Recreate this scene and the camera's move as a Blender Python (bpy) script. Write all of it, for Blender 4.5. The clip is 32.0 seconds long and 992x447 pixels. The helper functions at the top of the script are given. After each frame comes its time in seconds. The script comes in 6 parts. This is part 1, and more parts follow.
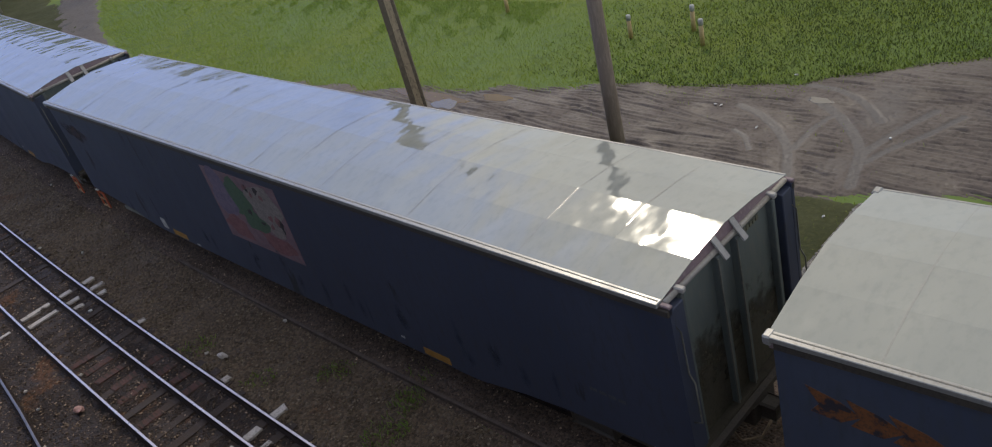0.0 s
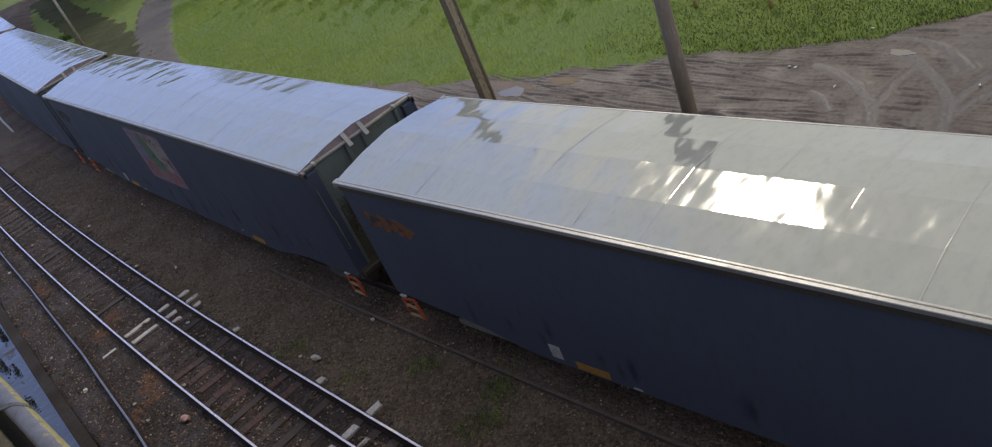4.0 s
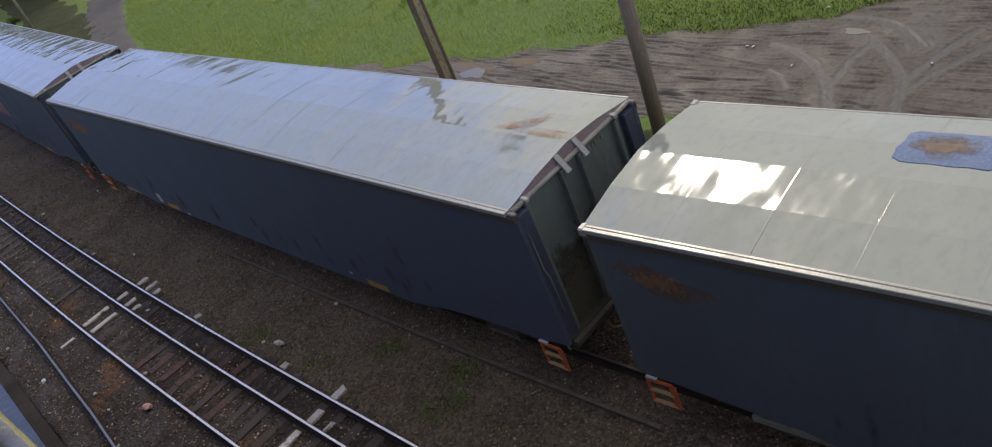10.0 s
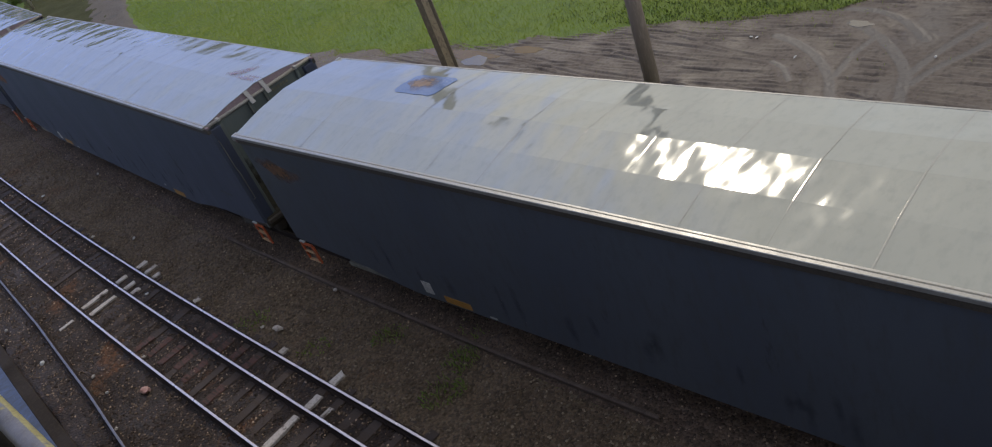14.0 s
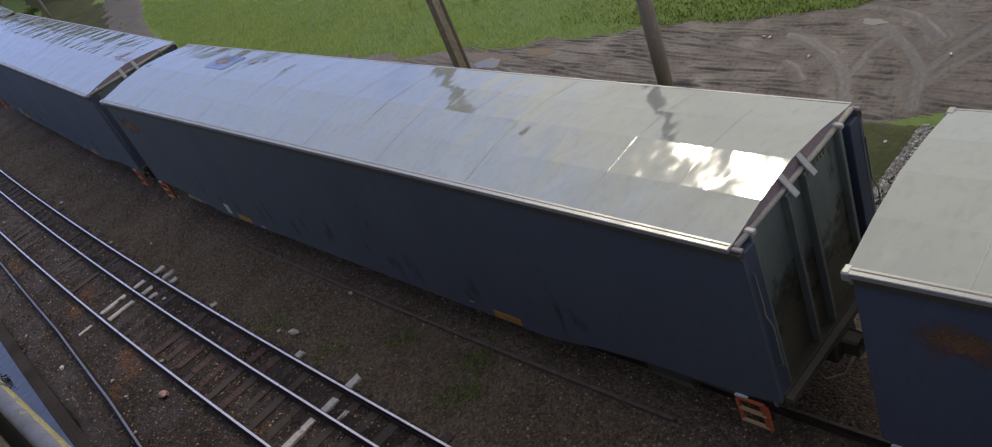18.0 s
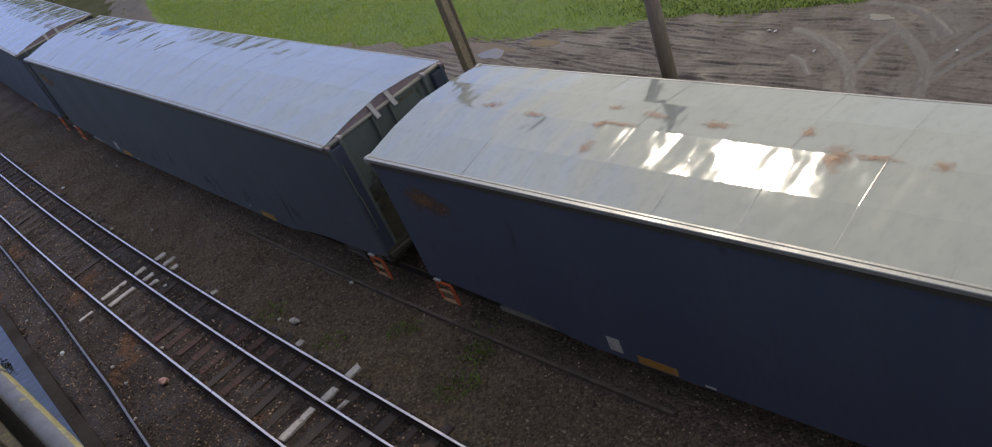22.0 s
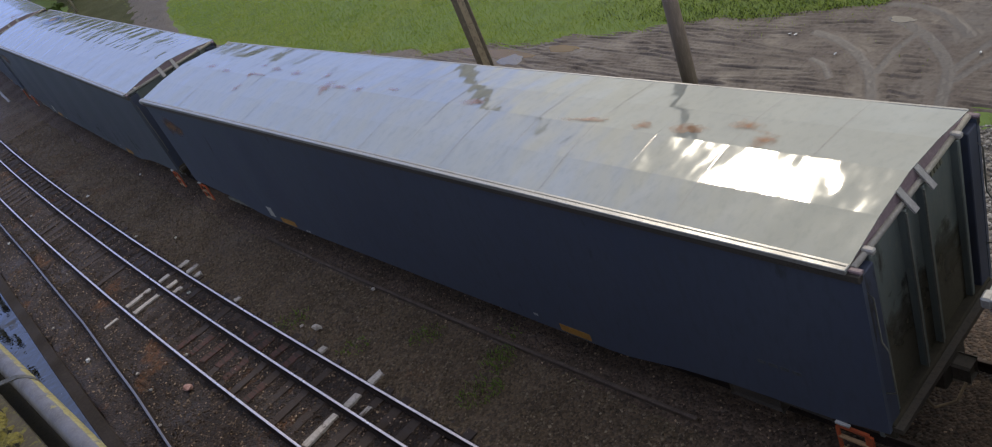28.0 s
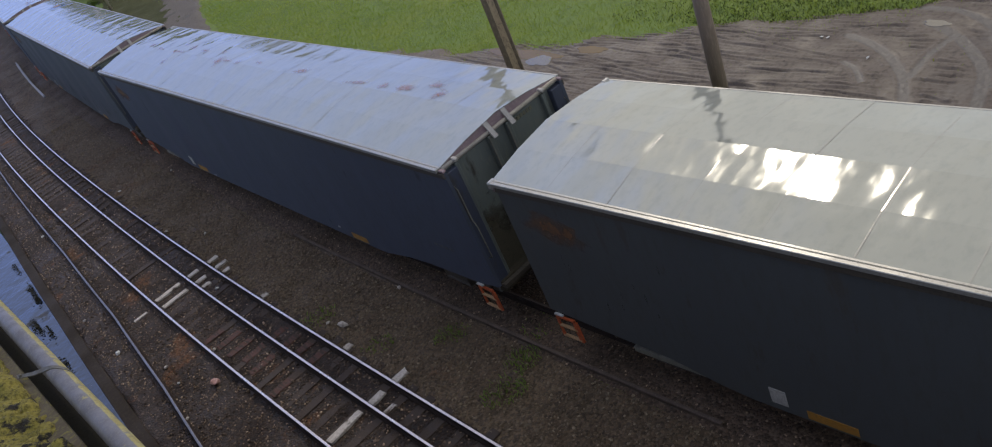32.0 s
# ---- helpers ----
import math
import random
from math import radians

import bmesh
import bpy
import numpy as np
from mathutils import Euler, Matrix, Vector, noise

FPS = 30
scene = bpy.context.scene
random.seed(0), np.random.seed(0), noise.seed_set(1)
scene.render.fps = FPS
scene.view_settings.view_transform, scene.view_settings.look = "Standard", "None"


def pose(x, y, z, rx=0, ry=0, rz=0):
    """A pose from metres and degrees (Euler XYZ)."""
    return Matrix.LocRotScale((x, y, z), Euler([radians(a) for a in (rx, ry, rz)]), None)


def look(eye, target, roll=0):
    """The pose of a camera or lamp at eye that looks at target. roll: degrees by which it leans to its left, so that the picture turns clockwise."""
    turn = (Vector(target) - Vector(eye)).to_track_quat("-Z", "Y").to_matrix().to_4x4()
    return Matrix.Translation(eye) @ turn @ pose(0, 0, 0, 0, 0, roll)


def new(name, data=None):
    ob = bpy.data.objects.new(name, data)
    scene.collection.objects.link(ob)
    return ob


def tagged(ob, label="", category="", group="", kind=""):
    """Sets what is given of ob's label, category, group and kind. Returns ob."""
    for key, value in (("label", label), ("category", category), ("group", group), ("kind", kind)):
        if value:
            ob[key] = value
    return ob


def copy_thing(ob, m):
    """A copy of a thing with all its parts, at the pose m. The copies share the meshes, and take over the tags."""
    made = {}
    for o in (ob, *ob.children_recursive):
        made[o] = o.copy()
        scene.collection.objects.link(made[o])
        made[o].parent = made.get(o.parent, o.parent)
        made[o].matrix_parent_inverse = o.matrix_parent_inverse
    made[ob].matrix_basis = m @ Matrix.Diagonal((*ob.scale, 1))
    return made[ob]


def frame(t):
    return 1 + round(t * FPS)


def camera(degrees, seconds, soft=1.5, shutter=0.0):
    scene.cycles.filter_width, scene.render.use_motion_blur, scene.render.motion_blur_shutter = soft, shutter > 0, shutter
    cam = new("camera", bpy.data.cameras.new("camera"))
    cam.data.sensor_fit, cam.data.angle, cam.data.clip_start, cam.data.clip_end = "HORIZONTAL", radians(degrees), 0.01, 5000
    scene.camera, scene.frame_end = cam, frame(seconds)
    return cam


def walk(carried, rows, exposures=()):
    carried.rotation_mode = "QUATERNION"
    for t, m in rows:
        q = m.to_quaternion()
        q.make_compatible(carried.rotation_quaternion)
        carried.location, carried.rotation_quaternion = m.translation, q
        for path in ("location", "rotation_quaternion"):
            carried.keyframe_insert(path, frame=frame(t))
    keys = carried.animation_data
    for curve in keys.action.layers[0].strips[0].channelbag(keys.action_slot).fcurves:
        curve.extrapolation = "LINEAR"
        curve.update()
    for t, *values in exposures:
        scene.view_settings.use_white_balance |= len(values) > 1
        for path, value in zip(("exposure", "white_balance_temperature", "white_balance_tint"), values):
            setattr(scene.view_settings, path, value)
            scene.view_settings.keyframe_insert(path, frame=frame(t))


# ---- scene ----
cam = camera(58.81, 32.0, soft=1.1)

# Places: seconds, place in metres, turn in degrees.
CAMERA_ROWS = [
    (0, -0.032, -0.033, 9.893, 57.946, 14.454, -14.465), (0.5, -0.033, -0.038, 9.889, 58.241, 16.542, -13.090),
    (1, -0.030, -0.040, 9.887, 58.230, 18.034, -12.472), (1.5, -0.025, -0.037, 9.886, 58.259, 18.890, -12.181),
    (2, -0.024, -0.033, 9.884, 58.287, 19.560, -11.810), (2.5, -0.022, -0.025, 9.883, 58.268, 19.950, -11.419),
    (3, -0.019, -0.019, 9.886, 58.230, 20.307, -11.456), (3.5, -0.010, -0.006, 9.883, 58.029, 20.866, -11.859),
    (5.5, -0.007, 0.001, 9.878, 56.488, 20.664, -14.239), (6, 0.011, 0.007, 9.883, 56.280, 20.563, -14.599),
    (6.5, 0.003, -0.004, 9.885, 56.196, 20.498, -14.820), (7, -0.000, -0.012, 9.884, 56.111, 20.487, -14.950),
    (7.5, 0.000, -0.019, 9.883, 56.071, 20.556, -15.013), (8, 0.003, -0.024, 9.881, 56.008, 20.626, -15.041),
    (8.5, 0.010, -0.018, 9.886, 55.879, 20.657, -15.063), (9, 0.022, -0.007, 9.890, 55.697, 20.605, -15.108),
    (9.5, 0.012, -0.013, 9.890, 55.608, 20.471, -15.182), (10, 0.007, -0.012, 9.890, 55.522, 20.399, -15.120),
    (10.5, 0.006, -0.011, 9.891, 55.453, 20.289, -15.097), (11, 0.005, -0.010, 9.892, 55.390, 20.217, -15.047),
    (11.5, 0.007, -0.006, 9.890, 55.283, 20.133, -15.039), (12, 0.007, 0.008, 9.880, 55.154, 19.976, -14.968),
    (12.5, -0.000, 0.015, 9.871, 55.019, 19.831, -14.938), (13, -0.009, 0.015, 9.865, 54.949, 19.738, -14.833),
    (13.5, -0.007, 0.015, 9.870, 54.973, 19.721, -14.733), (14, -0.004, 0.011, 9.872, 54.932, 19.759, -14.666),
    (14.5, -0.000, 0.004, 9.874, 54.906, 19.784, -14.608), (16.5, 0.007, -0.012, 9.888, 55.063, 20.342, -14.348),
    (17, 0.007, -0.024, 9.890, 55.118, 20.500, -14.384), (17.5, 0.009, -0.028, 9.892, 55.171, 20.594, -14.282),
    (18, 0.012, -0.025, 9.891, 55.255, 20.719, -14.131), (18.5, 0.017, -0.023, 9.892, 55.325, 20.872, -13.941),
    (19, 0.027, -0.012, 9.894, 55.333, 20.894, -13.810), (19.5, 0.017, -0.013, 9.892, 55.297, 20.740, -13.775),
    (20, 0.010, -0.014, 9.895, 55.200, 20.532, -13.592), (20.5, 0.006, -0.012, 9.896, 55.102, 20.331, -13.581),
    (21, 0.003, -0.008, 9.898, 55.010, 20.243, -13.542), (21.5, 0.001, 0.001, 9.899, 54.900, 20.187, -13.563),
    (22, 0.002, 0.015, 9.897, 54.816, 20.135, -13.616), (22.5, -0.001, 0.020, 9.897, 54.678, 20.234, -13.684),
    (23, -0.005, 0.019, 9.897, 54.700, 20.308, -13.688), (23.5, -0.002, 0.020, 9.901, 54.690, 20.416, -13.706),
    (24, 0.000, 0.021, 9.907, 54.687, 20.423, -13.675), (24.5, 0.001, 0.021, 9.914, 54.684, 20.497, -13.687),
    (25, 0.002, 0.024, 9.920, 54.725, 20.552, -13.596), (25.5, 0.000, 0.026, 9.931, 54.779, 20.596, -13.505),
    (27.5, -0.013, 0.016, 9.932, 55.325, 20.989, -12.914), (28, -0.025, 0.005, 9.942, 55.445, 21.125, -12.760),
    (28.5, -0.007, 0.016, 9.950, 55.556, 21.233, -12.464), (29, 0.007, 0.023, 9.956, 55.672, 21.370, -12.182),
    (29.5, 0.015, 0.027, 9.959, 55.808, 21.460, -11.797), (30, 0.017, 0.029, 9.961, 55.892, 21.518, -11.505),
    (30.5, 0.017, 0.028, 9.963, 55.925, 21.510, -11.284), (31, 0.010, 0.022, 9.964, 56.010, 21.459, -11.139),
    (31.5, -0.008, 0.012, 9.962, 56.094, 21.428, -10.976), (32, -0.039, -0.008, 9.954, 56.190, 21.364, -10.765)]
walk(cam, [(r[0], pose(*r[1:])) for r in CAMERA_ROWS], exposures=[(t, round(e + 0.19, 3), 6550, 14) for t, e in ((0, 0.24), (1, 0.36), (2, 0.25), (3, 0.3), (7, 0.3), (10, 0.34), (12, 0.26), (14, 0.21), (18, 0.26), (19, 0.43), (20, 0.24), (22, 0.29), (25, 0.32), (28, 0.32), (29, 0.27), (30, 0.36), (31, 0.26), (32, 0.3))])

# ---------------------------------------------------------------- world and sun
SUN_WAY = Vector((0.183, 0.719, 0.670)).normalized()
world = bpy.data.worlds.new("sky")
scene.world = world
world.use_nodes = True
wn = world.node_tree
sky = wn.nodes.new("ShaderNodeTexSky")
sky.sky_type = "NISHITA"
sky.sun_disc = False
sky.sun_elevation = math.asin(SUN_WAY.z)
sky.sun_rotation = math.atan2(SUN_WAY.x, SUN_WAY.y)
sky.air_density, sky.dust_density, sky.ozone_density = 1.1, 0.75, 2.6
# broken thin cloud over the whole sky, a blue-grey bank of haze along the horizon and a bright warm haze round the sun
way = wn.nodes.new("ShaderNodeTexCoord")


def sky_range(source, low, high, to_low, to_high, smooth=False):
    r = wn.nodes.new("ShaderNodeMapRange")
    r.interpolation_type = "SMOOTHSTEP" if smooth else "LINEAR"
    for name, value in (("From Min", low), ("From Max", high), ("To Min", to_low), ("To Max", to_high)):
        r.inputs[name].default_value = value
    wn.links.new(source, r.inputs["Value"])
    return r.outputs[0]


def sky_layer(below, amount, colour):
    m = wn.nodes.new("ShaderNodeMix")
    m.data_type = "RGBA"
    m.inputs[7].default_value = (*colour, 1)
    wn.links.new(amount, m.inputs[0])
    wn.links.new(below, m.inputs[6])
    return m.outputs[2]


def sky_product(a, b):
    m = wn.nodes.new("ShaderNodeMath")
    m.operation = "MULTIPLY"
    wn.links.new(a, m.inputs[0])
    wn.links.new(b, m.inputs[1])
    return m.outputs[0]


clouds = wn.nodes.new("ShaderNodeTexNoise")
clouds.inputs["Scale"].default_value, clouds.inputs["Detail"].default_value, clouds.inputs["Roughness"].default_value = 3.2, 5.0, 0.55
wn.links.new(way.outputs["Generated"], clouds.inputs["Vector"])
height = wn.nodes.new("ShaderNodeSeparateXYZ")
wn.links.new(way.outputs["Generated"], height.inputs[0])
towards = wn.nodes.new("ShaderNodeVectorMath")
towards.operation = "DOT_PRODUCT"
towards.inputs[1].default_value = SUN_WAY
wn.links.new(way.outputs["Generated"], towards.inputs[0])
air = sky_layer(sky.outputs[0], sky_range(clouds.outputs[0], 0.34, 0.62, 0.2, 0.75), (2.8, 2.82, 2.9))
# the blue-grey bank lies to one side of the sun, the warm haze to the other
across = wn.nodes.new("ShaderNodeVectorMath")
across.operation = "DOT_PRODUCT"
across.inputs[1].default_value = (1.0, 0.0, 0.35)
wn.links.new(way.outputs["Generated"], across.inputs[0])
bank = sky_product(sky_range(height.outputs["Z"], 0.2, 0.8, 0.97, 0.06, True), sky_range(height.outputs["Y"], 0.1, 0.6, 0.12, 1.0, True))
air = sky_layer(air, sky_product(bank, sky_range(across.outputs["Value"], 0.14, 0.38, 1.0, 0.08, True)), (1.65, 2.5, 5.4))
air = sky_layer(air, sky_product(sky_range(towards.outputs["Value"], 0.5, 1.0, 0.3, 0.85, True), sky_range(across.outputs["Value"], 0.10, 0.36, 0.08, 1.0, True)), (4.25, 3.98, 3.15))
# an unseen darker cloud, added low in the west to dim light from there
west = wn.nodes.new("ShaderNodeVectorMath")
west.operation = "DOT_PRODUCT"
west.inputs[1].default_value = (-0.97, -0.2, 0.1)
wn.links.new(way.outputs["Generated"], west.inputs[0])
air = sky_layer(air, sky_range(west.outputs["Value"], 0.35, 0.95, 0.0, 0.7, True), (1.0, 1.15, 1.4))
wn.links.new(air, wn.nodes["Background"].inputs[0])
wn.nodes["Background"].inputs[1].default_value = 0.15

sun = new("sun", bpy.data.lights.new("sun", "SUN"))
sun.data.energy, sun.data.angle, sun.data.color = 0.5, radians(4.2), (1.0, 0.91, 0.74)
sun.matrix_world = look(SUN_WAY * 200, (0, 0, 0))

# ---------------------------------------------------------------- plan: two curved lines
STEP = 0.25
STATIONS = np.arange(-140, 140, STEP)


def curve_line(x, y, heading, knots, bends):
    k = np.interp(STATIONS, knots, bends)
    th = np.cumsum(k) * STEP
    i = int(np.argmin(abs(STATIONS)))
    th = heading + th - th[i]
    px, py = np.cumsum(np.cos(th)) * STEP, np.cumsum(np.sin(th)) * STEP
    return x + px - px[i], y + py - py[i], th


TRAIN_LINE = curve_line(-5.8008, 22.8346, 2.1085, (-45, -28, -15, -5, 5, 20, 35, 50, 70), (0.00226, -0.00074, -0.00258, -0.00336, -0.00285, -0.00311, -0.00298, -0.00260, -0.00250))
RAIL_LINE = curve_line(-3.2547, 8.9946, 2.1349, (-15, 0, 10, 20, 40), (-0.00002, -0.00002, -0.00315, -0.00186, -0.00389))


def at(line, s, off=0.0):
    """The place at station s, off metres to the right of the line, and the heading there."""
    x, y, th = (float(np.interp(s, STATIONS, c)) for c in line)
    return x + off * math.sin(th), y - off * math.cos(th), th


def stations_of(line, x, y):
    """Station and offset of many places."""
    x, y = np.asarray(x, float).ravel(), np.asarray(y, float).ravel()
    s, o = np.empty_like(x), np.empty_like(x)
    lx, ly, lt = (c[::4] for c in line)
    for a in range(0, len(x), 4000):
        b = slice(a, a + 4000)
        i = np.argmin((x[b, None] - lx) ** 2 + (y[b, None] - ly) ** 2, axis=1)
        dx, dy, c, sn = x[b] - lx[i], y[b] - ly[i], np.cos(lt[i]), np.sin(lt[i])
        s[b], o[b] = STATIONS[::4][i] + dx * c + dy * sn, dx * sn - dy * c
    return s, o


# ---------------------------------------------------------------- materials
def material(name, colors, rough=(0.5, 0.8), metal=0.0, scale=3.0, fine=40.0, bump=0.2, depth=0.01, stretch=(1, 1, 1), spots=None, spot_scale=1.2, spot_at=0.6, shift=True, rough_scale=None, dents=None, spec=0.5, island=None, ior=1.5, fade=None, fade_mid=(0.5, 0.5, 0.5), fade_noise=(5.0, 0.9), fade_ends=(0.12, 0.48, 0.8), pebble=None, uv=False, wet=None):
    """A surface with two scales of colour noise, uneven gloss and fine relief. spots: (colour, roughness) of stains."""
    m = bpy.data.materials.new(name)
    m.use_nodes = True
    n, l = m.node_tree.nodes, m.node_tree.links
    out = n["Principled BSDF"]
    co = n.new("ShaderNodeTexCoord")
    mp = n.new("ShaderNodeMapping")
    mp.inputs["Scale"].default_value = stretch
    l.new(co.outputs["UV" if uv else "Object"], mp.inputs["Vector"])
    vec = mp.outputs["Vector"]
    if shift:
        info = n.new("ShaderNodeObjectInfo")
        mul = n.new("ShaderNodeMath")
        mul.operation = "MULTIPLY"
        mul.inputs[1].default_value = 37.0
        l.new(info.outputs["Random"], mul.inputs[0])
        add = n.new("ShaderNodeVectorMath")
        add.operation = "ADD"
        l.new(vec, add.inputs[0])
        l.new(mul.outputs[0], add.inputs[1])
        vec = add.outputs[0]

    def noise_node(sc, detail=4.0, rough_=0.55):
        t = n.new("ShaderNodeTexNoise")
        t.inputs["Scale"].default_value, t.inputs["Detail"].default_value, t.inputs["Roughness"].default_value = sc, detail, rough_
        l.new(vec, t.inputs["Vector"])
        return t

    def mixed(fac, a, b):
        x = n.new("ShaderNodeMix")
        x.data_type = "RGBA"
        l.new(fac, x.inputs[0])
        for sock, c in ((x.inputs[6], a), (x.inputs[7], b)):
            if isinstance(c, tuple):
                sock.default_value = (*c, 1)
            else:
                l.new(c, sock)
        return x.outputs[2]

    def ramp(src, lo, hi):
        r = n.new("ShaderNodeMapRange")
        r.inputs["From Min"].default_value, r.inputs["From Max"].default_value = lo, hi
        l.new(src, r.inputs["Value"])
        return r.outputs[0]

    big, small = noise_node(scale), noise_node(fine, 3.0, 0.6)
    col = mixed(ramp(big.outputs[0], 0.35, 0.65), colors[0], colors[1])
    if len(colors) > 2:
        col = mixed(ramp(small.outputs[0], 0.48, 0.72), col, colors[2])
    rg = n.new("ShaderNodeMapRange")
    rg.inputs["From Min"].default_value, rg.inputs["From Max"].default_value = 0.3, 0.7
    rg.inputs["To Min"].default_value, rg.inputs["To Max"].default_value = rough
    l.new((noise_node(rough_scale, 3).outputs[0] if rough_scale else big.outputs[0]), rg.inputs["Value"])
    rout = rg.outputs[0]
    if spots:
        sp = noise_node(spot_scale, 6.0, 0.65)
        f = ramp(sp.outputs[0], spot_at, spot_at + 0.06)
        col = mixed(f, col, spots[0])
        mr = n.new("ShaderNodeMix")
        l.new(f, mr.inputs[0])
        l.new(rout, mr.inputs[2])
        mr.inputs[3].default_value = spots[1]
        rout = mr.outputs[0]
    if island:
        geo = n.new("ShaderNodeNewGeometry")
        r2 = n.new("ShaderNodeMath")
        r2.operation = "POWER"
        r2.inputs[1].default_value = 4.0
        l.new(geo.outputs["Random Per Island"], r2.inputs[0])
        col = mixed(r2.outputs[0], col, island)
    if pebble:
        vo = n.new("ShaderNodeTexVoronoi")
        vo.inputs["Scale"].default_value = pebble[0]
        l.new(vec, vo.inputs["Vector"])
        sep = n.new("ShaderNodeSeparateColor")
        l.new(vo.outputs["Color"], sep.inputs[0])
        dark = n.new("ShaderNodeMix")
        dark.data_type, dark.blend_type = "RGBA", "MULTIPLY"
        dark.inputs[0].default_value = 1.0
        l.new(col, dark.inputs[6])
        shade = n.new("ShaderNodeMapRange")
        shade.inputs["To Min"].default_value, shade.inputs["To Max"].default_value = 0.5, 1.5
        l.new(sep.outputs[1], shade.inputs["Value"])
        l.new(shade.outputs[0], dark.inputs[7])
        col = mixed(ramp(sep.outputs[0], pebble[2], pebble[2] + 0.12), dark.outputs[2], pebble[1])
    if wet:
        at_wet = n.new("ShaderNodeAttribute")
        at_wet.attribute_name = "wet"
        col = mixed(at_wet.outputs["Fac"], col, wet[0])
        mw = n.new("ShaderNodeMix")
        l.new(at_wet.outputs["Fac"], mw.inputs[0])
        l.new(rout, mw.inputs[2])
        mw.inputs[3].default_value = wet[1]
        rout = mw.outputs[0]
    l.new(col, out.inputs["Base Color"])
    l.new(rout, out.inputs["Roughness"])
    if fade:
        off = n.new("ShaderNodeVectorMath")
        off.operation = "SUBTRACT"
        off.inputs[1].default_value = fade_mid
        l.new(co.outputs["Generated"], off.inputs[0])
        flat = n.new("ShaderNodeVectorMath")
        flat.operation = "MULTIPLY"
        flat.inputs[1].default_value = fade
        l.new(off.outputs[0], flat.inputs[0])
        ln = n.new("ShaderNodeVectorMath")
        ln.operation = "LENGTH"
        l.new(flat.outputs[0], ln.inputs[0])
        br = n.new("ShaderNodeMath")
        br.operation = "MULTIPLY_ADD"
        br.inputs[1].default_value, br.inputs[2].default_value = fade_noise[1], -fade_noise[1] / 2
        l.new(noise_node(fade_noise[0], 4.0, 0.6).outputs[0], br.inputs[0])
        sm = n.new("ShaderNodeMath")
        sm.operation = "ADD"
        l.new(ln.outputs["Value"], sm.inputs[0])
        l.new(br.outputs[0], sm.inputs[1])
        al = n.new("ShaderNodeMapRange")
        al.inputs["From Min"].default_value, al.inputs["From Max"].default_value = fade_ends[:2]
        al.inputs["To Min"].default_value, al.inputs["To Max"].default_value = fade_ends[2], 0.0
        l.new(sm.outputs[0], al.inputs["Value"])
        l.new(al.outputs[0], out.inputs["Alpha"])
    out.inputs["Metallic"].default_value = metal
    out.inputs["Specular IOR Level"].default_value = spec
    out.inputs["IOR"].default_value = ior
    b = n.new("ShaderNodeBump")
    b.inputs["Strength"].default_value, b.inputs["Distance"].default_value = bump, depth
    l.new(small.outputs[0], b.inputs["Height"])
    if dents:
        d = noise_node(dents[0], *(dents[2:] or (2.0, 0.4)))
        b2 = n.new("ShaderNodeBump")
        b2.inputs["Strength"].default_value, b2.inputs["Distance"].default_value = 1.0, dents[1]
        l.new(d.outputs[0], b2.inputs["Height"])
        l.new(b2.outputs[0], b.inputs["Normal"])
    if pebble:
        b3 = n.new("ShaderNodeBump")
        b3.invert = True
        b3.inputs["Strength"].default_value, b3.inputs["Distance"].default_value = 0.9, 0.6 / pebble[0]
        l.new(vo.outputs["Distance"], b3.inputs["Height"])
        l.new(b3.outputs[0], b.inputs["Normal"])
    l.new(b.outputs[0], out.inputs["Normal"])
    return m


